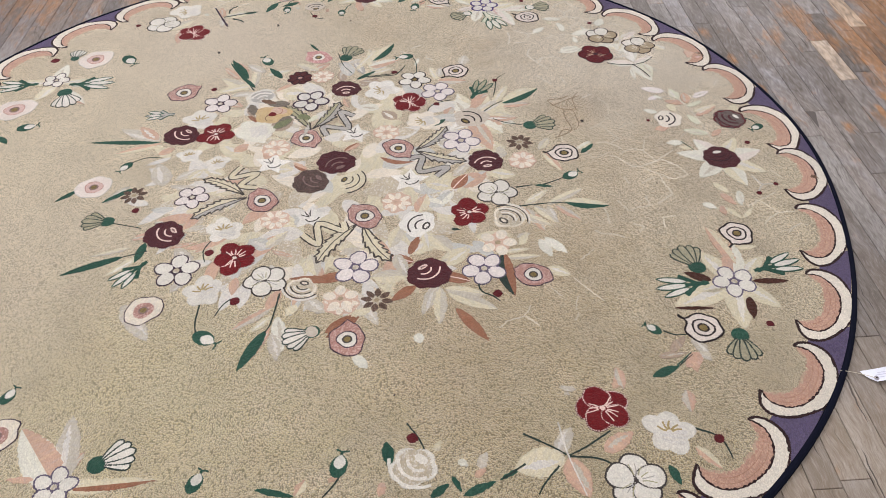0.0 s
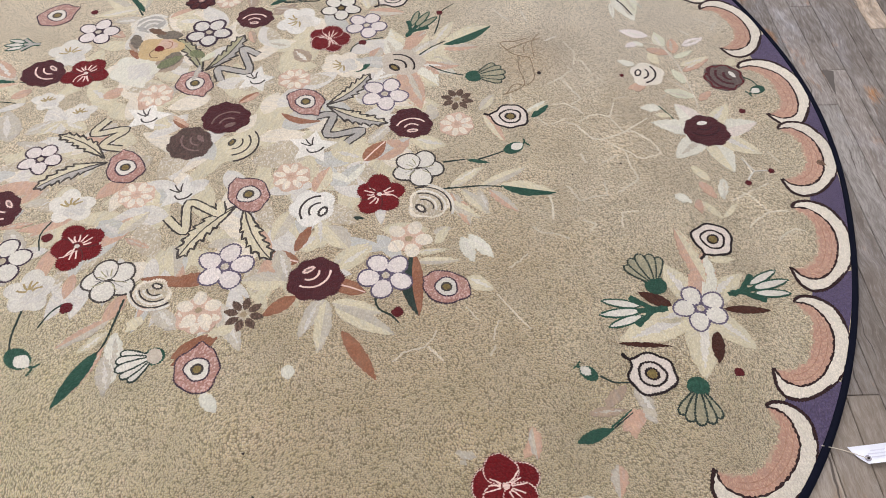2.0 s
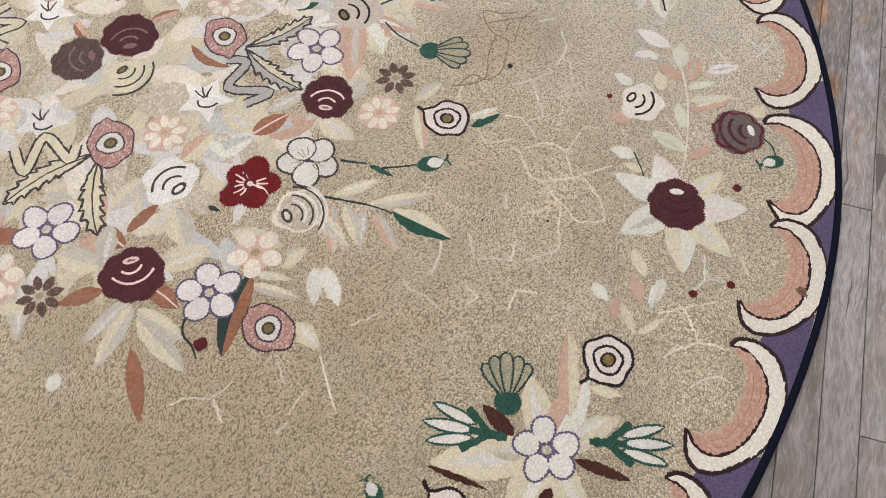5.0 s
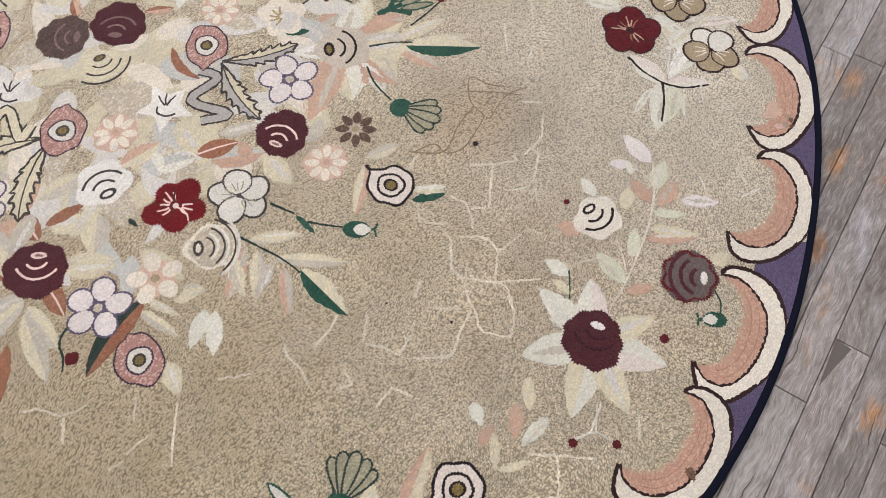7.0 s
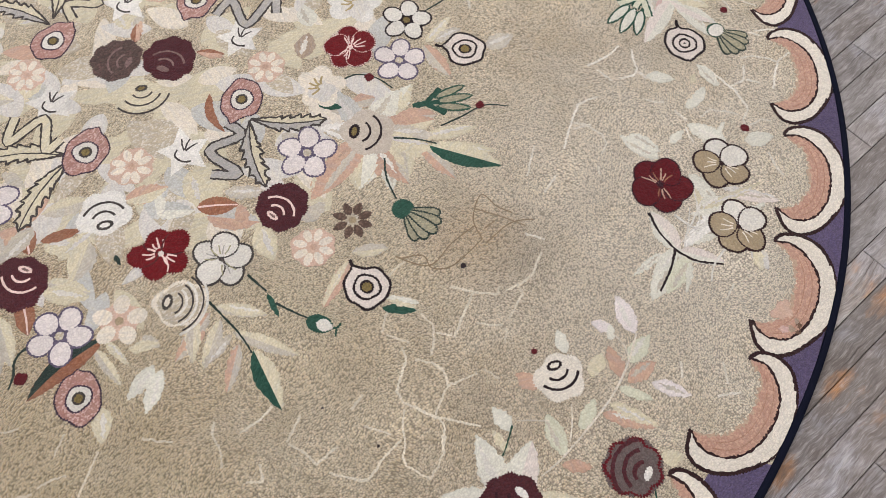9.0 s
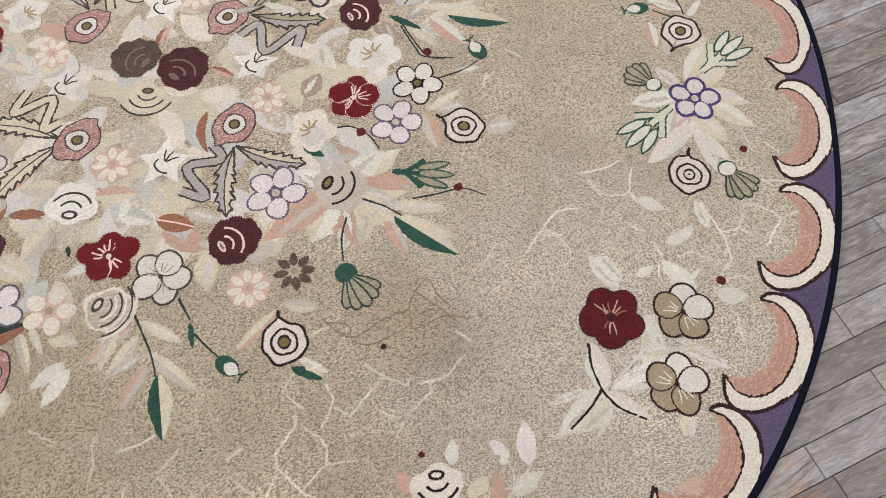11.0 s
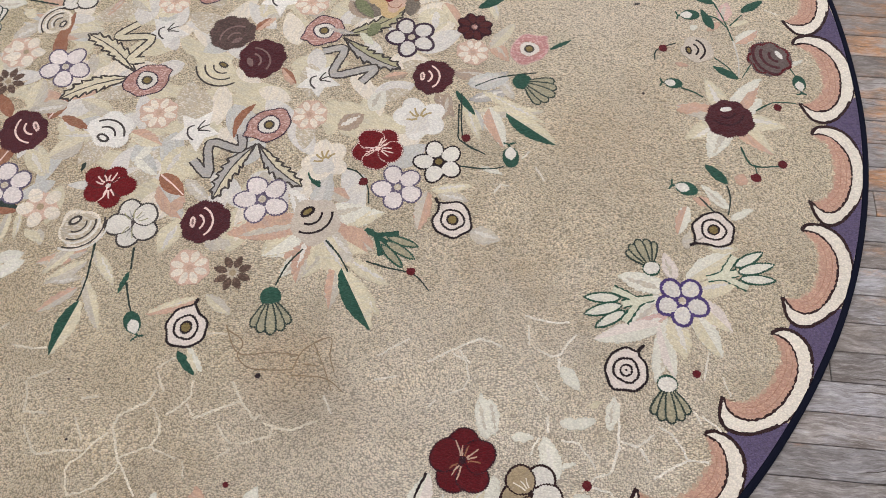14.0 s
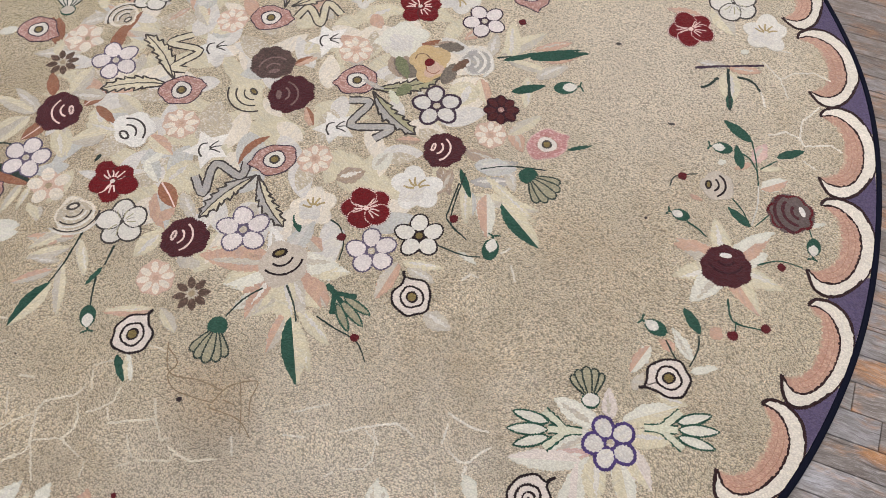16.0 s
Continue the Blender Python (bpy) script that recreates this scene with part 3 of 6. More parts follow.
def daisy(x, y, r, deg, wool):
    if wool == "peach":
        ob = slab("flower", [turned(lobed(r * 1.02, 8, 0.12), x, y, deg)], "peachground", rug, "pale eight-petalled daisy on faded peach")
        tint, centre = "ecru", "peach"
    elif wool == "brown":
        ob = slab("flower", [circle(x, y, 0.34 * r, 16)], "sand", rug, "daisy of eight brown petals")
        tint, centre = "brown", "tan"
    else:
        ob = slab("flower", [turned(lobed(r, 8, 0.2), x, y, deg)], "darkplum", rug, "dark red daisy")
        tint, centre = "darkred", "rose"
    for i in range(8):
        p = turned([(u + 0.27 * r, v) for u, v in lens(0.72 * r, 0.56, 0, 8)] if wool != "peach" else circle(0.62 * r, 0, 1, 14, 0.34 * r, 0.19 * r), x, y, deg + 45 * i + rng.uniform(-4, 4))
        slab("petal", [p], tint, ob)
    slab("centre", [circle(x, y, 0.18 * r, 10)], centre, ob)


def peach_flower(x, y, r, deg):
    ob = slab("flower", [turned(lobed(r * 0.8, 5, 0.2), x, y, deg)], "peachground", rug, "flower of five blush petals on peach")
    for i in range(5):
        slab("petal", [turned(circle(0.62 * r, 0, 1, 18, 0.36 * r, 0.29 * r), x, y, deg + 72 * i + rng.uniform(-5, 5))], "ecru", ob)
    slab("centre", [circle(x, y, 0.16 * r, 10)], "tan", ob)


def red_flower(x, y, r, deg, wool):
    if wool != "red":
        line, tint = ("darkplum", "wine") if wool == "darkred" else ("pinkline", "red")
        petals = [turned([(0.54 * r + u * 0.47 * r, v * 0.5 * r) for u, v in lobed(1, 3, 0.04, 26, wob=0.05)], x, y, deg + 72 * i + rng.uniform(-5, 5)) for i in range(5)]
        ob = slab("flower", [grown(p, 0.002) for p in petals], line if line == "darkplum" else "darkred", rug, "wine-red five-petalled flower drawn in dark plum" if line == "darkplum" else "crimson five-petalled flower with pale lines between petals", jag=0.002)
        for k in (2, 0, 3, 1, 4):
            slab("petal_line", [grown(petals[k], 0.0022 if line == "darkplum" else 0.0014)], line, ob)
            slab("petal", [petals[k]], tint, ob, jag=0.002)
        for i in (0, 2, 4):
            for d in (-20, 2, 22):
                far = rng.uniform(0.45, 0.68)
                strips("vein", [turned(smooth([(0.16 * r, 0), (0.34 * r, rng.uniform(-0.03, 0.03) * r), (far * r, 0)]), x, y, deg + 72 * i + d)], 0.0032, ("rust" if d < 0 else "peach") if line == "darkplum" else "pinkline", ob, jag=0.5)
        slab("centre", [circle(x, y, 0.11 * r, 9)], line, ob)
        return
    ob = slab("flower", [turned(lobed(r * 0.99, 5, 0.27, 80, wob=0.06), x, y, deg)], wool, rug, "crimson five-lobed flower with pale pink veins", jag=0.0028)
    for i in range(5):
        bow = rng.uniform(0.06, 0.14) * r * rng.choice((-1, 1))
        line = smooth([(0.08 * r, 0), (0.3 * r, bow), (0.56 * r, 0.8 * bow), (0.7 * r, 0.1 * bow)])
        strips("petal_line", [turned(line, x, y, deg + 72 * i + 36)], 0.0034, "pinkline" if i == 2 else "darkred", ob)
        if i in (0, 1, 3):
            for d in (-24, -2, 20):
                far = rng.uniform(0.46, 0.62)
                strips("vein", [turned(smooth([(0.2 * r, 0), (0.34 * r, rng.uniform(-0.03, 0.03) * r), (far * r, 0)]), x, y, deg + 72 * i + d)], 0.0042, "pinkline", ob)
    slab("centre", [circle(x, y, 0.10 * r, 9)], "blush", ob)


def pansy(x, y, r, deg, wool):
    tints = ["white", "white", "tan", "tan", "tan"] if wool == "tan" else ["white"] * 5
    line = "outline" if wool == "tan" else "charcoal"
    petals = [turned(lobed(1, 3, 0.03, 22, wob=0.04), 0, 0, rng.uniform(0, 90)) for i in range(5)]
    petals = [turned([(0.52 * r + u * 0.45 * r, v * 0.42 * r) for u, v in p], x, y, deg + 72 * i - 20 + rng.uniform(-5, 5)) for i, p in enumerate(petals)]
    ob = slab("flower", [grown(p, 0.004) for p in petals] + [circle(x, y, 0.3 * r, 12)], line, rug, "pansy with %s petals outlined dark" % ("tan and white" if wool == "tan" else "white"))
    for k in (3, 1, 4, 0, 2):
        slab("petal_line", [grown(petals[k], 0.0026)], line, ob)
        slab("petal", [petals[k]], tints[k], ob)
    for i in (0, 1, 3) if wool != "tan" else (2, 4):
        for d in (-22, 0, 20):
            strips("vein", [turned(smooth([(0.2 * r, 0), (0.36 * r, rng.uniform(-0.03, 0.03) * r), (rng.uniform(0.5, 0.66) * r, 0)]), x, y, deg + 72 * i - 20 + d)], 0.0028, "ecru" if wool == "tan" else "moss" if d else "stone", ob)
    slab("centre", [circle(x, y, 0.09 * r, 9)], line, ob)


def soft_flower(x, y, r, deg, tint="white", veins=5):
    ob = slab("flower", [turned(lobed(r, 5, 0.3, 70, wob=0.07), x, y, deg)], tint, rug, "soft off-white flower with olive veins")
    slab("petal", [turned(lobed(r * 0.55, 4, 0.3, 40), x + 0.2 * r, y - 0.1 * r, deg + 40)], "greywhite", ob)
    for i in range(veins):
        strips("vein", [turned(smooth([(0.1 * r, 0), (0.28 * r, 0.03 * r), (0.5 * r, -0.02 * r)]), x, y, deg + 36 * i - 70 + rng.uniform(-6, 6))], 0.0052, "gold", ob)


def lily(x, y, r, deg):
    pts = []
    for i in range(10):
        rr = r * (1.12 if i % 2 == 0 else 0.56) * rng.uniform(0.92, 1.06)
        pts.append((rr * math.cos(math.pi * i / 5), rr * math.sin(math.pi * i / 5)))
    ob = slab("flower", [turned(pts, x, y, deg + 18)], "snow", rug, "white star-shaped lily with grey strokes")
    strips("stroke", [turned(smooth([(-0.42 * r, 0.3 * r), (-0.1 * r, 0.42 * r), (0.25 * r, 0.3 * r), (0.3 * r, 0.0)]), x, y, deg)], 0.0046, "charcoal", ob)
    for d in (-30, 5, 36):
        strips("stroke", [turned([(0.06 * r, 0), (0.34 * r, 0.03 * r), (0.6 * r, 0)], x, y, deg - 90 + d)], 0.0038, "charcoal", ob)


def arcs(x, y, r, deg, count, wool, ob, w=0.0055, spread=62, gap=0.36, start=0.36):
    for k in range(count):
        rr = (start + gap * k) * r
        line = [(0.42 * r - rr * math.cos(radians(a)), rr * math.sin(radians(a))) for a in range(-spread, spread + 1, 12)]
        strips("arc", [turned(line, x, y, deg + rng.uniform(-5, 5))], w, wool, ob, taper=(0.8, 0.8))


def maroon_rose(x, y, r, deg, wool, line=""):
    ob = slab("flower", [turned(lobed(r, 9, 0.1, 64, wob=0.03), x, y, deg)], wool, rug, {"maroon": "dark maroon hooked rose with pale arcs", "taupe": "grey-brown hooked rose", "greyrose": "grey-pink rose edged in maroon"}[wool], jag=0.0024, step=0.0056)
    if wool == "greyrose":
        for k in (1.0, 0.89):
            slab("rim" if k > 0.95 else "body", [turned(lobed(r * k, 7, 0.17, 64, wob=0.01), x, y, deg)], "wine" if k > 0.95 else "greyrose", ob, jag=0.0024)
    line = line or {"maroon": "pinkline", "taupe": "dusk", "greyrose": "maroon"}[wool]
    arcs(x, y, r, deg, 3 if wool == "greyrose" else 2, line, ob, 0.0085 if wool == "greyrose" else 0.0055)
    ex, ey = turned([(0.5 * r, 0)], x, y, deg)[0]
    slab("eye", [circle(ex, ey, 1, 14, 0.12 * r, 0.26 * r, deg)], line if line not in ("darkplum", "maroon") else "snow", ob)
    if wool == "maroon" and line == "pinkline":
        slab("eye_centre", [circle(ex, ey, 1, 10, 0.05 * r, 0.16 * r, deg)], "dusk", ob)


def pointed(r, tip=1.2):
    """An uneven round with a small point."""
    ks = [rng.uniform(0, 6.3) for i in range(4)]
    out = []
    for i in range(60):
        a = 2 * math.pi * i / 60
        d = abs((a + math.pi) % (2 * math.pi) - math.pi)
        rr = r * (0.96 + sum(w * math.sin(n * a + k) for n, w, k in zip((2, 3, 5, 7), (0.03, 0.04, 0.03, 0.025), ks)) + (tip - 1) * max(0, 1 - d / 0.24))
        out.append((rr * math.cos(a), rr * math.sin(a)))
    return out


def pink_rose(x, y, r, deg, wool):
    shape = [(1.1 * u, 0.93 * v) for u, v in pointed(r * 0.94, 1.06 if wool == "white" else 1.2)]
    edge = {"rose": "plum", "rosepale": "rosepale", "white": "plum" if y < -0.45 else "greywhite"}[wool]
    ob = slab("flower", [turned(grown(shape, 0.0026), x, y, deg)], edge, rug, {"rose": "dusty pink rose with white ring", "rosepale": "pale pink rose with white ring", "white": "white rose with dusty pink middle"}[wool])
    slab("petal", [turned(shape, x, y, deg)], "pink" if wool == "rosepale" else wool if wool != "white" else "ecru" if y < -0.45 else "blush", ob)
    inner = turned(lobed(0.47 * r, 5, 0.05, 30, wob=0.05), x, y, deg + 20)
    slab("ring_line", [grown(inner, 0.003)], "plum" if wool == "rose" else "rose", ob)
    slab("ring", [inner], "white" if wool != "white" else "rose" if y < -0.45 else "rosepale", ob)
    slab("eye_line", [circle(x, y, 0.26 * r, 14)], "charcoal" if wool != "white" else "dusk", ob)
    slab("eye", [circle(x, y, 0.17 * r, 12)], "olive", ob)


def ring_rose(x, y, r, deg, wool, eye="olive"):
    shape = pointed(r * 0.93, 1.16)
    ob = slab("flower", [turned(shape, x, y, deg), turned(band([(0.9 * r, 0.0), (1.12 * r, 0.02 * r), (1.32 * r, -0.04 * r)], 0.006), x, y, deg)], "black", rug, "blush white rose drawn in black rings")
    slab("petal", [turned(grown(shape, -0.0046), x, y, deg)], wool, ob)
    ring = lobed(0.55 * r, 5, 0.05, 40)
    slab("ring_line", [turned(ring, x, y, deg)], "black", ob)
    slab("ring", [turned(grown(ring, -0.0044), x, y, deg)], wool, ob)
    slab("eye_line", [circle(x, y, 0.27 * r, 14, 1.1, 0.95, deg)], "black", ob)
    slab("eye", [circle(x, y, 0.19 * r, 12)], eye, ob)
    if eye != "olive":
        slab("pupil", [circle(x, y, 0.06 * r, 8)], "black", ob)


def shell_rose(x, y, r, deg, wool):
    """A round rose seen as a shell: an oval eye and curved rows about it."""
    edge = {"grey": "ecru", "greywhite": "white", "white": "snow", "sand": "stonewhite"}.get(wool, wool)
    ob = slab("flower", [turned(lobed(r, 5, 0.16, 60, wob=0.04), x, y, deg)], edge, rug, "pale shell-shaped rose with curved lines", jag=0.0022)
    if wool in ("grey", "greywhite", "sand"):
        slab("body", [turned(lobed(r * (0.84 if wool != "sand" else 0.94), 5, 0.1, 50), x, y, deg)], "stone" if wool == "greywhite" and y > 0 else "sand" if wool != "sand" else "stonewhite", ob, jag=0.0024)
    line = {"grey": "charcoal", "greywhite": "white", "sand": "black", "ivory": "black", "white": "black" if math.hypot(x, y) > 0.8 else "charcoal", "cream": "charcoal"}[wool]
    if wool == "grey":
        arcs(x, y, r * 0.92, deg, 3, "white", ob, 0.0058, gap=0.42, start=0.66)
    arcs(x, y, r * (1.1 if wool == "cream" else 0.92), deg, 2 if wool in ("sand", "white", "ivory") else 3, line, ob, {"greywhite": 0.0085, "grey": 0.0042, "cream": 0.0046}.get(wool, 0.0058), gap=0.42, start=0.5)
    ex, ey = turned([(0.5 * r, 0)], x, y, deg)[0]
    slab("eye_line", [circle(ex, ey, 1, 14, 0.2 * r, 0.32 * r, deg)], line, ob)
    slab("eye", [circle(ex, ey, 1, 12, 0.1 * r, 0.2 * r, deg)], "olive" if wool in ("sand", "cream") else edge, ob)


def yellow_flower(x, y, r, deg):
    ob = slab("flower", [turned([(u * 1.12, v * 0.95) for u, v in lobed(r * 1.02, 5, 0.16, 60, wob=0.08)], x, y, deg)], "yellow", rug, "stained golden yellow flower with red heart")
    slab("petal", [turned([(u - 0.45 * r, v - 0.1 * r) for u, v in lobed(r * 0.5, 3, 0.25, 34, wob=0.08)], x, y, deg)], "peachground", ob)
    slab("heart", [turned(lobed(r * 0.25, 3, 0.15, 20), x, y, deg)], "red", ob)
    for k, wool in ((0.0, "umber"), (150.0, "rust")):
        strips("line", [turned(smooth([(0.2 * r, -0.1 * r), (0.52 * r, 0.05 * r), (0.6 * r, 0.4 * r), (0.34 * r, 0.6 * r)]), x, y, deg + k)], 0.003, wool, ob)


def mark(x, y, r, wool, label, sx=1.0, deg=0.0):
    """A worn or burnt spot with a ragged edge."""
    slab("mark", [turned([(u * sx, v) for u, v in lobed(r, 5, 0.3, 40, wob=0.12)], x, y, deg)], wool, rug, label, jag=0.002)


def bud(x, y, l, deg):
    l = 0.86 * l
    cup = turned(circle(-0.1 * l, 0, 1, 26, 0.82 * l, 0.56 * l), x, y, deg)
    prong = [turned(smooth([(0.7 * l, 0), (0.95 * l, 0.05 * l), (1.1 * l, s * 0.45 * l)]), x, y, deg) for s in (-1, 1)]
    ob = slab("bud", [cup] + [band(p, 0.0034) for p in prong], "green", rug, "dark green bud opening white")
    slab("drop", [turned([(u - 0.3 * l, v) for u, v in lens(1.08 * l, 0.72, 0, 10)], x, y, deg)], "white", ob)


def shell_petal(l, w):
    """A petal that widens to a round end."""
    up = [(l * t, w * l * (0.18 + 0.82 * math.sin(math.pi * 0.5 * min(1, t / 0.78)) if t < 0.78 else math.sqrt(max(0, 1 - ((t - 0.78) / 0.22) ** 2)))) for t in (0, 0.2, 0.4, 0.6, 0.78, 0.88, 0.95, 1.0)]
    return up + [(x, -y) for x, y in reversed(up[:-1])]


def fan(x, y, l, deg, base, wool):
    ob = slab("flower", [circle(x, y, 0.27 * l, 14)], "green", rug, "fan-shaped flower with %s petals" % ("white" if wool == "white" else "sage green"))
    for a, s in ((-31, 0.86), (31, 0.86), (-16, 0.95), (16, 0.95), (0, 1.0)):
        p = turned([(u + 0.16 * l, v) for u, v in shell_petal(0.84 * l * s, 0.135)], x, y, deg + a)
        slab("petal_line", [grown(p, 0.0032)], "darkgreen", ob)
        slab("petal", [p], wool, ob)
    slab("cup", [circle(x, y, 0.2 * l, 14, 1.0, 1.25, deg)], base, ob)


def tulip(x, y, l, deg, sepal, wool):
    ob = slab("flower", [circle(x, y, 0.07 * l, 10)], "green", rug, "tulip-like flower with white petals and %s sepals" % ("dark green" if sepal == "green" else "pale green"))
    for a, s in ((-15, 0.92), (16, 0.9), (1, 1.0)):
        start = 0.36 if sepal == "green" else 0.42
        p = turned([(u + start * l, v) for u, v in lens((1 - start) * l * s, 0.21 if sepal == "green" else 0.26, 0, 10)], x, y, deg + a)
        slab("petal_line", [grown(p, 0.0034)], "green", ob)
        slab("petal", [p], wool, ob)
    wide = 0.1 * l
    lines = [turned(smooth([(-0.1 * l, 0), (0.14 * l, s * 0.02 * l), (0.27 * l, s * 0.12 * l), (0.46 * l, s * 0.28 * l)]), x, y, deg) for s in (-1, 1)]
    lines.append(turned([(0.1 * l, 0), (0.25 * l, 0), (0.4 * l, 0)], x, y, deg))
    if sepal != "green":
        strips("sepal_line", lines, wide + 0.006, "green", ob, taper=(0.8, 1.0))
    for k in lines:
        strips("sepal", [k], wide, sepal, ob, taper=(0.8, 1.0))


def notched_leaf(x, y, l, deg, first, second):
    """A feather-like leaf: two tints, hooked teeth towards the tip, drawn round in dark wool."""
    bend = 0.07 * l * (1 if first == "grey" else -1)
    mid = lambda t: bend * math.sin(math.pi * t)

    def half(side):
        size = lambda t: 0.115 * l * math.sin(math.pi * min(1.0, 0.06 + 0.9 * t)) ** 0.75
        edge = [(0.0, 0.0), (0.1, 0.45 * size(0.1)), (0.24, 0.8 * size(0.24))]
        for i in range(5):
            t = 0.32 + 0.125 * i + rng.uniform(-0.015, 0.015)
            h = size(t) * rng.uniform(0.85, 1.1)
            edge += [(t, 0.86 * h), (t + 0.085, 1.12 * h + 0.002), (t + 0.088, 0.74 * h)]
        out = [(t * l, mid(t) + side * h) for t, h in edge + [(1.0, 0.0)]]
        return out + [(t * l, mid(t)) for t in (0.8, 0.6, 0.4, 0.2)]
    spine = turned([(t * l, mid(t)) for t in (0.02, 0.25, 0.5, 0.75, 0.97)], x, y, deg)
    ob = strips("notched_leaf", [spine], 0.006, "charcoal", rug, "grey and cream leaf with notched, dark-drawn edge")
    for side, c in ((-1, first), (1, second)):
        h = turned(half(side), x, y, deg)
        slab("leaf_half", [h], c, ob, jag=0)
        strips("edge_line", [h[:-4]], 0.0044, "charcoal", ob, taper=(1.0, 1.0), jag=0.5)
    strips("midrib", [spine], 0.0034, "charcoal", ob, jag=0.4)


def ribbon(wool, *pts):
    line = smooth(pts, n=4)
    ob = strips("ribbon", [line], 0.025, "charcoal", rug, "bent ribbon drawn in dark grey", (0.9, 0.9), 0.12)
    strips("ribbon_fill", [line], 0.0168, wool, ob, taper=(0.9, 0.9), jag=0.12)


def hooked_line(*pts):
    """A pale row of loops that wanders through the field."""
    ragged = [(x + rng.uniform(-0.0012, 0.0012), y + rng.uniform(-0.0012, 0.0012)) for x, y in evened(list(pts), 0.006)]
    strips("hooked_line", [ragged], rng.uniform(0.0031, 0.0043), "linen" if pts[0][1] > 0.3 else "flax", rug, "pale cream row of loops across the tan field", taper=(1.0, 1.0), jag=0.55)


# ---- field, border and binding ----
def out_of_round(a):
    """The edge swells and draws in along its way."""
    d = math.degrees(a)
    bumps = sum(h * math.exp(-((((d - at + 180) % 360) - 180) / w) ** 2) for at, h, w in ((35, 0.006, 14), (-15, -0.008, 9), (93, -0.006, 9), (-38, 0.004, 14), (112, 0.003, 8)))
    return bumps + 0.0008 * math.sin(17 * a)


def build_ground():
    n, rings = 220, (0.0, 0.4, 0.8, 1.1, 1.25, RADIUS - 0.009)
    verts = [(0, 0, RUG_TOP)]
    faces = []
    for k, r in enumerate(rings[1:]):
        verts += [(r * math.cos(2 * math.pi * i / n), r * math.sin(2 * math.pi * i / n), RUG_TOP) for i in range(n)]
        for i in range(n):
            j = (i + 1) % n
            if k == 0:
                faces.append((0, 1 + i, 1 + j))
            else:
                a, b = 1 + (k - 1) * n, 1 + k * n
                faces.append((a + i, b + i, b + j, a + j))
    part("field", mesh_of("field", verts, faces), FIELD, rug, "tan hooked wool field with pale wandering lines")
    # navy binding: a flat tube round the edge
    verts, faces, prof = [], [], ((-0.0095, 0.0122), (-0.0075, 0.0143), (-0.0015, 0.0142), (0.0032, 0.011), (0.0050, 0.005), (0.0035, 0.0005))
    m = 360
    for i in range(m):
        a = 2 * math.pi * i / m
        w = out_of_round(a)
        for d, z in prof:
            verts.append(((RADIUS + w + d) * math.cos(a), (RADIUS + w + d) * math.sin(a), z))
    k = len(prof)
    for i in range(m):
        j = (i + 1) % m
        faces += [(i * k + p, i * k + p + 1, j * k + p + 1, j * k + p) for p in range(k - 1)]
    part("binding", mesh_of("binding", verts, faces), BINDING, rug, "navy blue cotton edge binding")


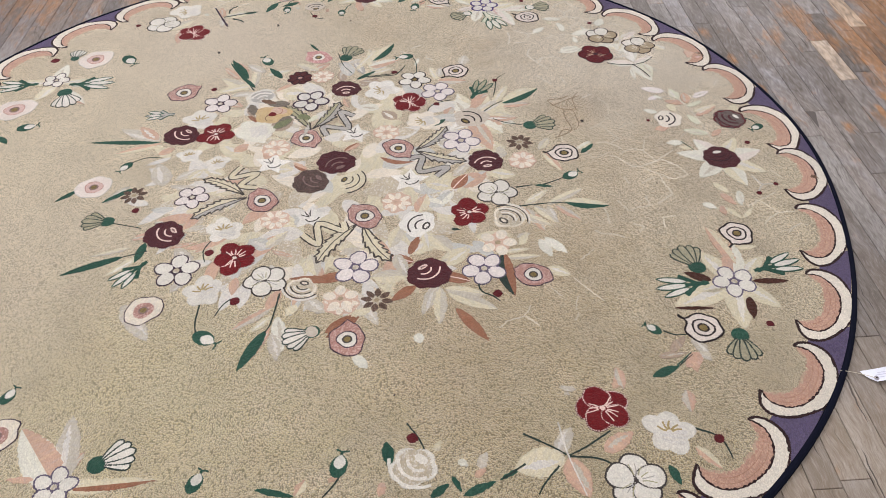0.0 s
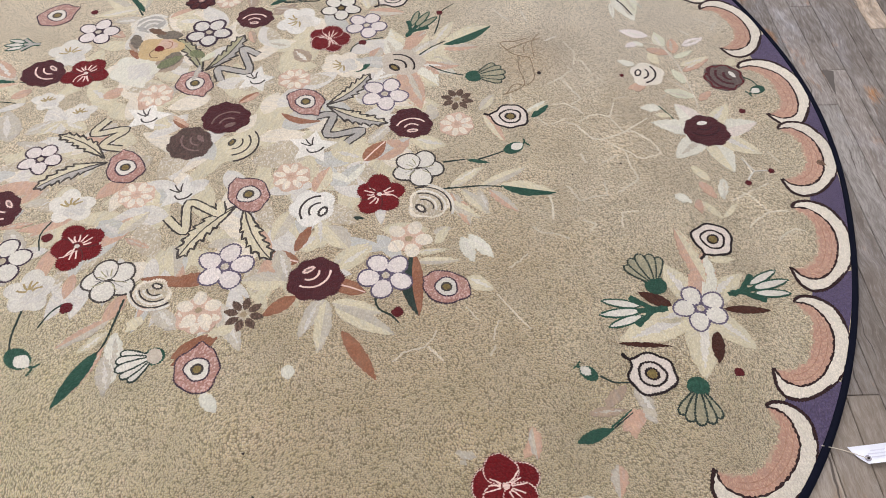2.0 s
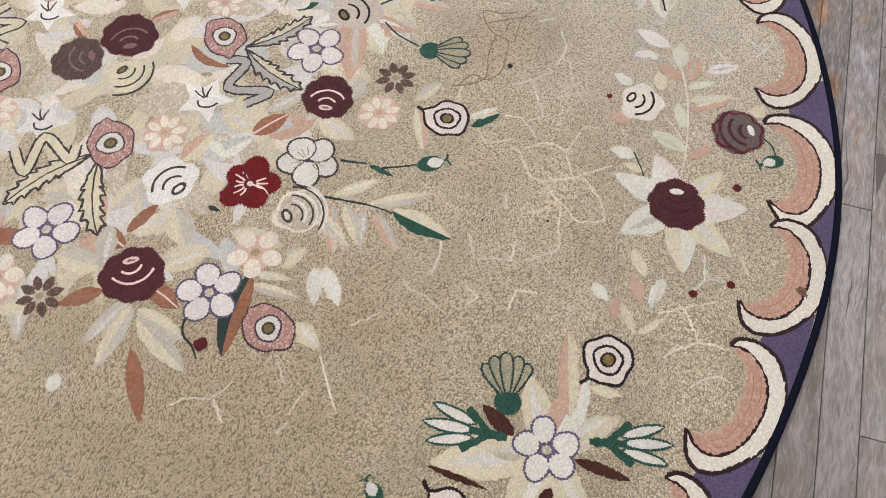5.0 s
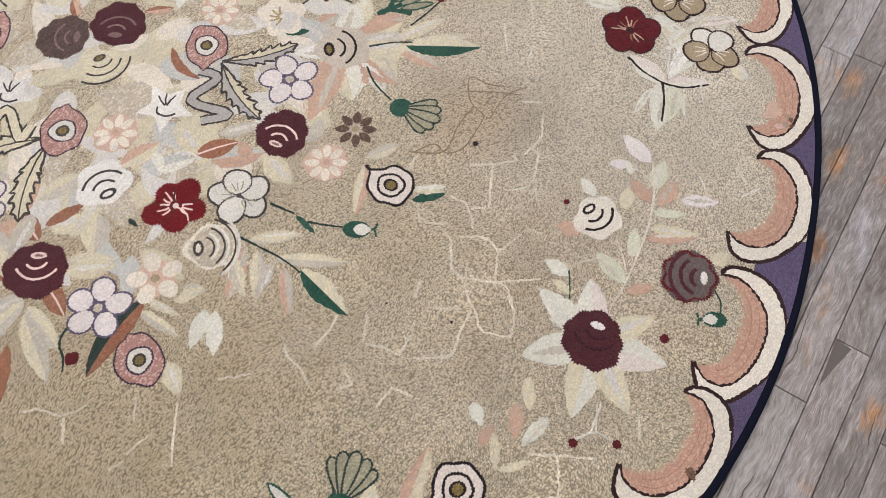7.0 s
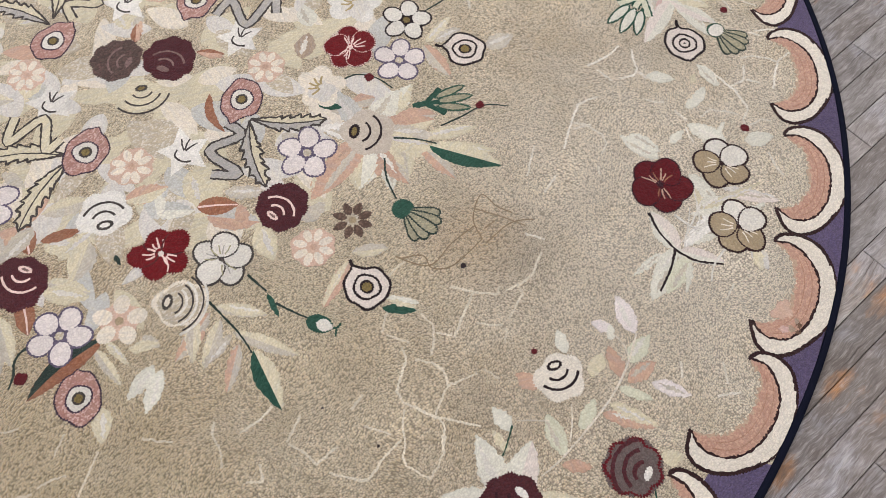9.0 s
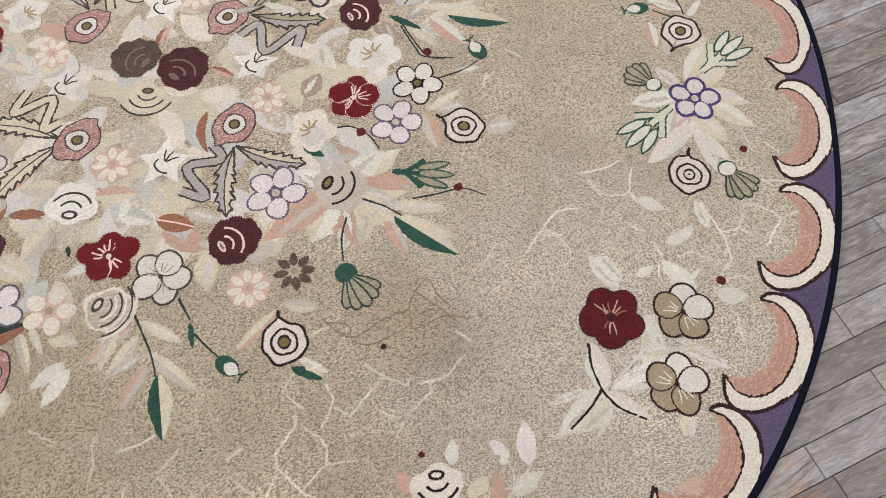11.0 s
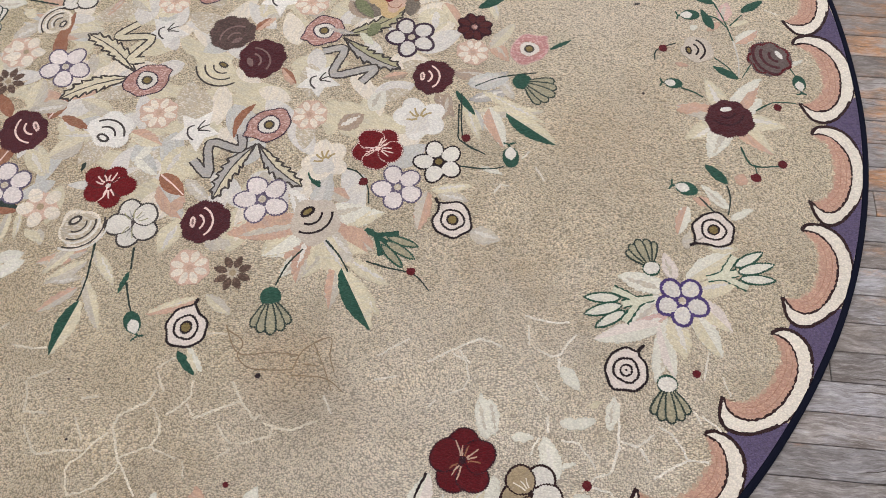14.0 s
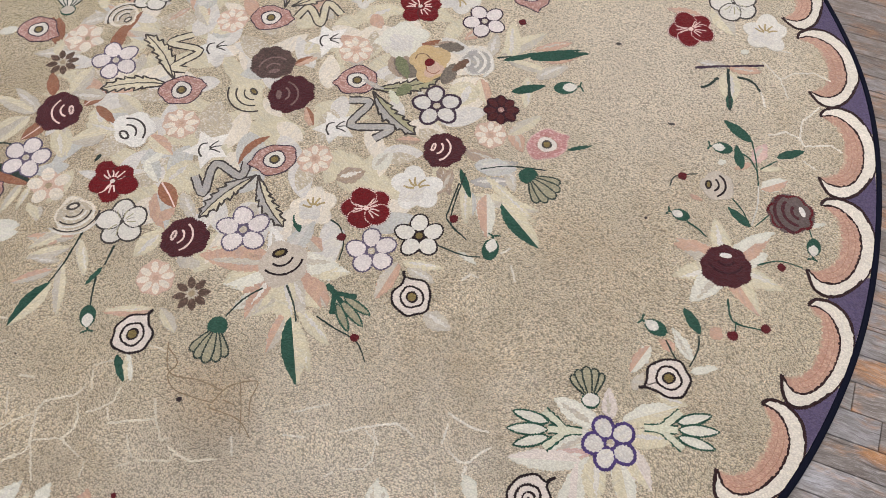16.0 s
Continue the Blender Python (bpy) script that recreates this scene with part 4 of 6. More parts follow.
def build_scallops():
    outer = [(0.086, 1.252), (0.103, 1.264), (0.112, 1.292), (0.103, 1.324), (0.074, 1.347), (0.032, 1.361), (-0.030, 1.361), (-0.074, 1.341), (-0.111, 1.306), (-0.1245, 1.270), (-0.118, 1.246), (-0.103, 1.235), (-0.078, 1.227)]
    inner = [(-0.078, 1.227), (-0.092, 1.243), (-0.098, 1.264), (-0.092, 1.292), (-0.072, 1.316), (-0.038, 1.333), (0.008, 1.339), (0.050, 1.330), (0.079, 1.307), (0.092, 1.280), (0.0865, 1.252)]
    blush = [(0.084, 1.262), (0.061, 1.292), (0.008, 1.306), (-0.035, 1.298), (-0.066, 1.272), (-0.080, 1.245)]
    step = 360 / SCALLOPS
    # the hand-drawn spacing: how far each crescent lies along the edge from an even place
    drift = {-4: 0.0105, -3: 0.0105, -2: 0.017, -1: 0.022, 1: 0.0105, 2: 0.0025, 3: -0.0015, 4: -0.0045, 5: -0.004, 6: -0.0015, 7: -0.0045, 8: 0.003, 9: 0.0055}
    size = {-4: 0.975, -1: 0.975, 0: 1.03, 2: 1.02, 4: 0.98, 6: 0.98, 7: 1.03, 8: 1.02, 9: 1.04}
    # where the two tips of each lie, from the rug's middle: first the one that comes first round the edge
    tips_at = {-4: (1.240, 1.261), -3: (1.249, 1.255), -2: (1.242, 1.245), -1: (1.233, 1.257), 0: (1.247, 1.236), 1: (1.228, 1.261), 2: (1.242, 1.248), 3: (1.244, 1.256), 4: (1.237, 1.257),
               5: (1.243, 1.263), 6: (1.254, 1.252), 7: (1.2565, 1.255), 8: (1.234, 1.241), 9: (1.235, 1.251)}
    place = {}
    for i in range(SCALLOPS):
        k = i if i <= SCALLOPS // 2 else i - SCALLOPS
        place[i] = 4.9 + i * step + math.degrees(drift.get(k, rng.uniform(-0.005, 0.005)) / 1.25)
    for i in range(SCALLOPS):
        a = 0.5 * (place[i] + place[(i + 1) % SCALLOPS] + (360 if i == SCALLOPS - 1 else 0)) - step / 2
        half = radians(step / 2)
        out = 1.3625 + out_of_round(radians(a + step / 2))
        wedge = [(1.288 * math.cos(t), 1.288 * math.sin(t)) for t in (radians(a) + half * k for k in (0.72, 0.86, 1.0, 1.14, 1.28))]
        wedge += [(out * math.cos(t), out * math.sin(t)) for t in (radians(a) + half * k for k in (1.6, 1.3, 1.0, 0.7, 0.4))]
        slab("spandrel", [wedge], "violet", rug, "dull purple wedge between scallops", jag=0)
    for i in range(SCALLOPS):
        a = place[i]
        sx = size.get(i if i <= SCALLOPS // 2 else i - SCALLOPS, 1.0)
        sy = out_of_round(radians(a))
        first, last = tips_at.get(i if i <= SCALLOPS // 2 else i - SCALLOPS, (1.238, 1.252))
        deep = (1.361 + sy - 0.5 * (first + last)) / 0.1215
        lean = (last - first - 0.025) / 0.164
        fit = lambda p: turned([(1.361 + sy + (v - 1.361) * deep + lean * u * sx * min(1.0, max(0.0, (1.361 - v) / 0.1215)), u * sx) for u, v in p], 0, 0, a)
        o, n_, b = smooth(outer, n=5), smooth(inner, n=5), smooth(blush, n=5)
        ob = slab("scallop", [fit(grown(o + n_[1:-1], 0.0040))], "outline", rug, "cream crescent outlined in dark brown")
        inside = [(u * 0.93, v - 0.013 * (1 - abs(u) / 0.1)) for u, v in b]
        tips = fit(n_)
        b = [(u * 0.975, v - 0.008 * (1 - abs(u) / 0.1)) for u, v in b]
        between("blush_edge", tips, fit(inside[::-1]), "apricotpale", ob, jag=(0, 0.006))
        between("blush_band", tips, fit(b[::-1]), "apricot", ob, "apricot band inside the crescent", jag=(0, 0.0045))
        for k in (0.35, 0.68):
            row = [(p[0] * (1 - k) + q[0] * k, p[1] * (1 - k) + q[1] * k) for p, q in zip(spaced(n_, 40), spaced(b[::-1], 40))]
            strips("pile_line", [fit(row[6:-6])], 0.0017, "apricotdark", ob, jag=0.7)
        strips("inner_line", [tips], 0.0100, "outline", ob, taper=(0.8, 0.8), jag=0.45)
        between("crescent", fit(o), tips[::-1], "ivory", ob, jag=(0.0012, 0.0012), n=80)
        for run in (o[:21], o[34:]):
            strips("outer_line", [fit(run)], 0.0056, "outline", ob, taper=(1.0, 1.0), jag=0.4)


def build_underlay():
    """The crowded pale leaves behind the bouquet, too many and too worn to tell apart."""
    tints = ["cream", "ecru", "greywhite", "sand", "blue", "peach"]
    shapes = {t: [] for t in tints}
    for i in range(200):
        r, a = 0.45 * math.sqrt(rng.random()), rng.uniform(0, 360)
        x, y = r * math.cos(radians(a)), 0.02 + r * math.sin(radians(a))
        t = rng.choice(tints if i % 5 == 0 else ["cream", "cream", "cream", "ecru", "greywhite", "sand"])
        shapes[t].append(turned([(u - 0.05, v) for u, v in lens(rng.uniform(0.07, 0.12), rng.uniform(0.35, 0.6), rng.uniform(-0.06, 0.06))], x, y, a + rng.uniform(-70, 70)))
    for i in range(70):
        r, a = rng.uniform(0.40, 0.55), rng.uniform(165, 325)
        x, y = r * math.cos(radians(a)), 0.02 + r * math.sin(radians(a))
        t = rng.choice(["cream", "greywhite", "greywhite", "sand", "blue"] if i % 6 else ["peach"])
        shapes[t].append(turned([(u - 0.05, v) for u, v in lens(rng.uniform(0.06, 0.11), rng.uniform(0.22, 0.42), rng.uniform(-0.06, 0.06))], x, y, a + rng.uniform(-45, 45)))
    for t in tints:
        tagged(slab("leaf_ground", shapes[t], t, rug, "crowded pale leaves", jag=0), kind="stuff")
        base[0] = level[0]


build_ground()
build_scallops()
build_underlay()

# pale rows of loops that wander through the field

hooked_line((0.972, 0.018), (0.929, -0.013), (0.912, -0.027), (0.883, -0.039), (0.859, -0.051), (0.839, -0.046), (0.826, -0.029), (0.806, 0.002), (0.787, 0.008))
hooked_line((0.963, -0.056), (0.948, -0.036), (0.935, -0.027), (0.916, -0.022))
hooked_line((0.816, 0.012), (0.843, 0.031), (0.865, 0.035), (0.887, 0.023))
hooked_line((0.912, -0.025), (0.902, -0.007), (0.887, 0.023), (0.898, 0.052), (0.905, 0.075))
hooked_line((0.830, 0.037), (0.817, 0.053), (0.805, 0.064), (0.791, 0.074), (0.761, 0.073))
hooked_line((0.805, 0.070), (0.826, 0.088))
hooked_line((0.832, 0.088), (0.812, 0.124), (0.792, 0.167), (0.806, 0.182), (0.823, 0.198), (0.812, 0.210))
hooked_line((0.757, 0.145), (0.791, 0.168))
hooked_line((0.753, 0.004), (0.787, 0.024))
hooked_line((0.906, 0.088), (0.935, 0.096))
hooked_line((0.869, 0.179), (0.850, 0.232), (0.831, 0.233))
hooked_line((0.684, 0.401), (0.659, 0.435), (0.644, 0.457))
hooked_line((0.687, 0.495), (0.658, 0.539), (0.633, 0.586), (0.634, 0.598), (0.644, 0.630))
hooked_line((0.772, 0.503), (0.756, 0.517))
hooked_line((0.658, 0.551), (0.683, 0.574))
hooked_line((0.730, 0.401), (0.719, 0.442))
hooked_line((0.243, 0.674), (0.276, 0.695))
hooked_line((0.226, 0.644), (0.205, 0.661))
hooked_line((-0.400, 1.055), (-0.355, 1.076))
hooked_line((-0.487, 1.044), (-0.450, 1.091), (-0.399, 1.120))
hooked_line((-0.452, 1.097), (-0.479, 1.118), (-0.496, 1.161), (-0.485, 1.202))
hooked_line((-0.554, 1.044), (-0.537, 1.074), (-0.538, 1.101))
hooked_line((-0.288, 1.165), (-0.345, 1.161), (-0.379, 1.181), (-0.400, 1.190))
hooked_line((-0.278, 1.098), (-0.300, 1.131), (-0.296, 1.163), (-0.277, 1.179), (-0.301, 1.231), (-0.291, 1.257))
hooked_line((-0.236, 1.180), (-0.225, 1.212))
hooked_line((0.753, -0.336), (0.728, -0.321), (0.697, -0.316), (0.682, -0.303))
hooked_line((0.726, -0.281), (0.729, -0.241), (0.723, -0.216))
hooked_line((0.786, -0.233), (0.773, -0.205), (0.765, -0.191))
hooked_line((0.787, -0.286), (0.811, -0.297), (0.795, -0.319))
hooked_line((0.791, -0.232), (0.821, -0.220), (0.846, -0.219), (0.846, -0.176))
hooked_line((0.870, -0.211), (0.905, -0.187), (0.920, -0.171))
hooked_line((0.814, -0.121), (0.806, -0.093))
hooked_line((0.848, -0.123), (0.888, -0.099))
hooked_line((0.864, -0.308), (0.868, -0.269), (0.904, -0.263))
hooked_line((0.827, 0.213), (0.834, 0.243), (0.836, 0.267), (0.823, 0.292), (0.814, 0.312))
hooked_line((0.837, 0.135), (0.857, 0.150), (0.868, 0.165))
hooked_line((0.768, 0.314), (0.784, 0.323), (0.800, 0.333))
hooked_line((0.668, 0.078), (0.667, 0.114))
hooked_line((0.896, 0.146), (0.878, 0.165))
hooked_line((0.596, 0.676), (0.637, 0.681))
hooked_line((0.578, 0.668), (0.586, 0.704), (0.588, 0.736), (0.584, 0.753))
hooked_line((0.312, 0.592), (0.292, 0.605), (0.294, 0.623))
hooked_line((0.643, 0.696), (0.656, 0.721), (0.649, 0.738), (0.625, 0.752), (0.608, 0.766))
hooked_line((0.705, 0.693), (0.727, 0.705), (0.739, 0.719))
hooked_line((0.658, 0.737), (0.680, 0.735))
hooked_line((0.666, 0.541), (0.679, 0.566), (0.712, 0.573), (0.733, 0.565), (0.742, 0.539))
hooked_line((0.806, 0.704), (0.841, 0.689))
hooked_line((0.766, 0.720), (0.797, 0.720))
hooked_line((0.892, 0.780), (0.869, 0.804), (0.856, 0.831), (0.816, 0.844), (0.764, 0.844), (0.732, 0.845))
hooked_line((0.809, 0.744), (0.811, 0.774), (0.854, 0.806))
hooked_line((0.801, 0.847), (0.808, 0.876), (0.784, 0.906))
hooked_line((0.769, 0.915), (0.781, 0.938), (0.809, 0.957), (0.823, 0.964), (0.824, 0.999))
hooked_line((0.823, 0.964), (0.847, 0.923), (0.861, 0.905))
hooked_line((0.736, 0.979), (0.758, 0.989))
hooked_line((0.883, 0.796), (0.891, 0.829), (0.906, 0.841))
hooked_line((0.620, 1.011), (0.676, 0.998))
hooked_line((0.667, 1.032), (0.702, 1.045))
hooked_line((0.718, 0.032), (0.744, -0.000))
hooked_line((0.870, -0.057), (0.897, -0.082), (0.917, -0.093), (0.928, -0.109), (0.942, -0.112), (0.967, -0.104), (0.983, -0.096), (0.973, -0.070), (0.964, -0.053), (0.942, -0.038))
hooked_line((0.809, 0.883), (0.834, 0.895))
hooked_line((0.742, 0.991), (0.766, 1.025))
hooked_line((0.948, 0.781), (0.971, 0.769), (0.997, 0.761))
hooked_line((1.091, 0.489), (1.080, 0.524))
hooked_line((1.114, 0.345), (1.135, 0.325))
hooked_line((1.161, 0.398), (1.191, 0.374))
hooked_line((1.193, 0.346), (1.214, 0.378))
hooked_line((0.919, -0.174), (0.908, -0.129), (0.905, -0.091))
hooked_line((0.628, -0.405), (0.649, -0.388), (0.665, -0.370))
hooked_line((0.403, -0.611), (0.422, -0.593), (0.461, -0.582), (0.475, -0.564), (0.483, -0.546))
hooked_line((0.466, -0.582), (0.494, -0.612))
hooked_line((0.539, -0.496), (0.560, -0.526))
hooked_line((0.599, -0.469), (0.625, -0.506), (0.655, -0.549))
hooked_line((0.586, -0.571), (0.590, -0.545), (0.599, -0.527))
hooked_line((0.577, -0.603), (0.589, -0.583))
hooked_line((1.131, -0.219), (1.141, -0.225), (1.155, -0.248), (1.171, -0.275))
hooked_line((1.120, -0.316), (1.140, -0.295), (1.171, -0.275), (1.196, -0.273), (1.214, -0.274))
hooked_line((1.102, -0.242), (1.141, -0.220), (1.192, -0.194))
hooked_line((1.169, -0.352), (1.189, -0.332), (1.212, -0.321), (1.228, -0.328))
hooked_line((1.216, -0.099), (1.233, -0.133))
hooked_line((1.157, -0.115), (1.163, -0.149), (1.164, -0.164), (1.148, -0.187))

# the bouquet: pale leaves and sprays

leaf(0.516, -0.189, 0.097, 41, 0.22, "cream", "grey")
leaf(0.575, -0.190, 0.126, 29, 0.2, "cream", "grey")
leaf(0.641, -0.186, 0.087, -9, 0.22, "cream")
leaf(0.519, -0.199, 0.103, -69, 0.28, "grey", "peach")
leaf(0.542, -0.194, 0.092, -52, 0.28, "grey", "cream")
leaf(0.577, -0.195, 0.070, -78, 0.3, "grey")
leaf(0.598, -0.194, 0.088, -48, 0.28, "grey", "peach")
leaf(0.480, -0.311, 0.038, 20, 0.5, "grey")
leaf(0.537, -0.323, 0.070, -72, 0.4, "white")
leaf(0.550, -0.318, 0.078, -52, 0.35, "white")
leaf(0.485, -0.342, 0.053, 63, 0.4, "cream")
leaf(0.439, -0.364, 0.073, 7, 0.2, "cream")
leaf(0.444, -0.384, 0.087, 0, 0.22, "cream", "grey")
leaf(0.542, -0.426, 0.062, -32, 0.5, "cream")
leaf(0.269, -0.469, 0.072, -112, 0.45, "grey", "cream")
leaf(0.276, -0.472, 0.119, -94, 0.25, "grey", "cream")
leaf(0.286, -0.479, 0.100, -15, 0.35, "cream", "grey")
leaf(0.293, -0.491, 0.129, -29, 0.3, "grey", "cream")
leaf(0.262, -0.466, 0.101, -110, 0.25, "grey")
leaf(0.195, -0.426, 0.088, 179, 0.5, "cream", "grey")
leaf(0.282, -0.384, 0.084, 35, 0.4, "cream", "grey")
leaf(0.308, -0.542, 0.126, -58, 0.22, "rust")
leaf(0.214, -0.352, 0.065, 50, 0.7, "cream")
leaf(0.264, -0.287, 0.079, -52, 0.6, "grey", "cream")
leaf(0.254, -0.117, 0.061, -76, 0.6, "blue")
leaf(0.278, -0.172, 0.086, 49, 0.45, "blue", "white")
leaf(0.257, -0.069, 0.088, -19, 0.5, "cream")
leaf(0.338, -0.046, 0.079, 49, 0.4, "grey")
leaf(0.358, -0.098, 0.100, 42, 0.5, "blue", "peach")
leaf(0.435, -0.037, 0.081, -17, 0.5, "cream")
leaf(0.412, 0.194, 0.124, -76, 0.35, "peach", "cream")
leaf(0.443, 0.206, 0.082, -48, 0.7, "white", "cream")
leaf(0.484, 0.191, 0.051, 54, 0.5, "peach")
leaf(0.594, 0.062, 0.056, 63, 0.3, "grey")
leaf(0.601, 0.044, 0.103, -66, 0.25, "peach", "cream")
leaf(0.468, 0.029, 0.038, 40, 0.6, "grey")
leaf(0.699, 0.047, 0.059, 38, 0.25, "white")
leaf(0.476, 0.241, 0.105, 54, 0.3, "cream")
leaf(0.473, 0.232, 0.080, -6, 0.35, "grey", "peach")
leaf(0.481, 0.227, 0.072, -31, 0.4, "white")
leaf(0.331, -0.101, 0.077, 53, 0.5, "rust")
leaf(0.215, -0.380, 0.073, 159, 0.45, "rust")
leaf(0.204, -0.353, 0.074, 68, 0.32, "rust")
leaf(0.217, -0.462, 0.074, -143, 0.38, "rust")
leaf(0.284, -0.432, 0.071, -21, 0.5, "rust")
leaf(0.316, -0.266, 0.025, -6, 0.4, "darkgreen")
leaf(0.440, -0.366, 0.150, -86, 0.3, "rust", "darkgreen", bend=-0.05)
leaf(0.496, 0.295, 0.103, 1, 0.3, "grey", "peach")
leaf(0.468, 0.280, 0.086, -33, 0.35, "cream", "grey")
leaf(0.490, 0.311, 0.106, 62, 0.3, "cream")
leaf(0.527, 0.333, 0.103, 38, 0.22, "cream")
leaf(0.440, 0.212, 0.082, -43, 0.45, "cream", "grey")
leaf(0.413, 0.282, 0.101, 110, 0.35, "white", "cream")
leaf(0.420, 0.298, 0.083, 55, 0.5, "peach", "grey")
leaf(0.337, 0.257, 0.047, 65, 0.7, "peach", "grey")
leaf(0.424, 0.164, 0.070, -61, 0.4, "peach")
leaf(0.453, 0.073, 0.072, 106, 0.3, "cream")
leaf(0.348, 0.229, 0.043, 164, 0.8, "grey")
leaf(0.113, 0.538, 0.152, 95, 0.2, "cream", "grey")
leaf(0.116, 0.556, 0.086, 35, 0.35, "white", "peach")
leaf(0.049, 0.540, 0.058, 125, 0.3, "blue")
leaf(0.110, 0.604, 0.135, 56, 0.34, "cream", "green")
leaf(0.051, 0.538, 0.085, 130, 0.35, "stone")
leaf(0.084, 0.522, 0.100, 110, 0.3, "stone")
leaf(0.009, 0.478, 0.077, 77, 0.3, "brownpale")
leaf(0.070, 0.447, 0.077, 37, 0.4, "brownpale")
leaf(0.098, 0.566, 0.110, 21, 0.36, "white", "peach")
leaf(0.106, 0.535, 0.060, 22, 0.3, "blue", "cream")
leaf(0.067, 0.474, 0.073, -3, 0.4, "brownpale")
leaf(0.011, 0.485, 0.073, 91, 0.35, "brownpale")
leaf(0.022, 0.381, 0.057, -72, 0.35, "brownpale", "peach")
leaf(-0.280, 0.460, 0.136, 142, 0.3, "cream", "grey")
leaf(-0.270, 0.482, 0.113, 90, 0.25, "cream", "grey")
leaf(-0.323, 0.530, 0.099, 126, 0.25, "peach")
leaf(-0.269, 0.442, 0.073, -170, 0.4, "grey")
leaf(-0.194, 0.442, 0.077, 32, 0.5, "peach", "cream")
leaf(-0.177, 0.420, 0.079, 2, 0.9, "cream")
leaf(-0.089, 0.556, 0.074, 39, 0.5, "peach")
leaf(-0.065, 0.558, 0.096, 147, 0.3, "grey", "cream")
leaf(0.402, 0.309, 0.046, 120, 0.4, "cream")
leaf(0.322, 0.457, 0.095, -7, 0.35, "peach", "grey")
leaf(0.320, 0.462, 0.088, 103, 0.25, "cream")
leaf(0.328, 0.478, 0.066, 83, 0.4, "grey")
leaf(0.408, 0.549, 0.064, 77, 0.6, "grey")
leaf(0.601, 0.030, 0.061, -63, 0.2, "cream")
leaf(0.591, 0.056, 0.066, 56, 0.4, "grey", "cream")
leaf(0.322, 0.386, 0.092, 141, 0.1, "grey")
leaf(0.252, 0.560, 0.052, 72, 0.25, "white")
leaf(0.131, 0.313, 0.062, 159, 0.7, "white")
leaf(0.185, 0.249, 0.068, 131, 0.6, "brownpale")
leaf(-0.124, 0.169, 0.057, -119, 0.5, "grey")
leaf(-0.137, 0.250, 0.036, -23, 0.5, "grey")
leaf(-0.193, 0.226, 0.084, 42, 0.7, "brownpale")
leaf(-0.202, 0.367, 0.053, 7, 0.7, "brownpale")
leaf(-0.219, 0.266, 0.069, 140, 0.35, "rust")
leaf(-0.275, 0.360, 0.075, -62, 0.4, "brownpale")
leaf(-0.101, 0.038, 0.049, 133, 0.4, "grey")
leaf(-0.073, 0.015, 0.059, 134, 0.35, "peach")
leaf(0.044, 0.110, 0.041, 35, 0.45, "peach")
leaf(0.073, -0.474, 0.121, -64, 0.3, "grey")
leaf(0.048, -0.411, 0.072, -175, 0.35, "rust")
leaf(0.082, -0.548, 0.097, -141, 0.3, "rust")
leaf(0.306, -0.169, 0.076, 157, 0.5, "blue", "white")
leaf(0.232, -0.193, 0.081, 70, 0.5, "peach", "cream")
leaf(0.296, -0.399, 0.084, 43, 0.4, "cream")
leaf(0.259, -0.348, 0.098, 97, 0.3, "cream")
leaf(0.417, -0.057, 0.042, 153, 0.6, "peach")
leaf(0.482, 0.037, 0.045, 95, 0.6, "grey")
leaf(-0.337, 0.163, 0.094, -38, 0.5, "cream")
leaf(-0.271, 0.252, 0.112, -54, 0.5, "white")
leaf(0.543, -0.226, 0.056, -90, 0.4, "peach")
leaf(0.304, 0.112, 0.056, 16, 0.5, "grey")
leaf(0.506, -0.224, 0.086, -35, 0.3, "cream", "grey")
leaf(0.524, -0.177, 0.076, 38, 0.3, "cream")
leaf(-0.390, -0.278, 0.099, -51, 0.4, "grey")
leaf(-0.125, -0.506, 0.106, -143, 0.25, "grey", "peach")
leaf(-0.122, -0.533, 0.067, -134, 0.3, "cream")
leaf(-0.122, -0.568, 0.104, -112, 0.2, "peach")
leaf(-0.109, -0.534, 0.113, -80, 0.3, "white")
leaf(-0.118, -0.585, 0.086, -76, 0.3, "grey")
leaf(-0.066, -0.502, 0.041, -125, 0.6, "cream")
leaf(-0.047, -0.485, 0.070, -45, 0.5, "grey")
leaf(-0.482, -0.467, 0.147, -55, 0.3, "grey")
leaf(-0.477, -0.302, 0.095, -137, 0.25, "cream")
leaf(-0.506, -0.268, 0.097, -166, 0.15, "grey", "cream")
leaf(-0.404, -0.277, 0.071, 13, 0.2, "peach")
leaf(-0.372, -0.215, 0.052, 20, 0.4, "grey")
leaf(-0.513, -0.236, 0.085, 10, 0.2, "grey", "peach")
leaf(-0.616, -0.078, 0.087, 52, 0.3, "grey")
leaf(-0.517, 0.202, 0.151, 152, 0.3, "grey")
leaf(-0.527, 0.208, 0.099, 132, 0.4, "peach")
leaf(-0.506, 0.186, 0.146, -163, 0.2, "cream", "peach")
leaf(-0.469, 0.163, 0.054, -143, 0.5, "peach")
leaf(-0.345, -0.054, 0.112, 162, 0.3, "grey")
leaf(-0.467, -0.018, 0.113, 109, 0.5, "grey")
leaf(-0.440, 0.005, 0.073, 40, 0.4, "grey")
leaf(-0.369, 0.050, 0.063, -129, 0.4, "cream")
leaf(-0.299, 0.566, 0.097, 126, 0.3, "peach")
leaf(-0.241, 0.543, 0.095, 16, 0.3, "cream")
leaf(-0.243, 0.561, 0.087, 136, 0.4, "grey")
leaf(-0.273, 0.493, 0.128, -162, 0.3, "cream")
leaf(-0.000, 0.573, 0.089, 33, 0.3, "grey")
leaf(0.056, 0.549, 0.161, 62, 0.15, "cream")
leaf(0.038, 0.515, 0.095, 103, 0.5, "blue")
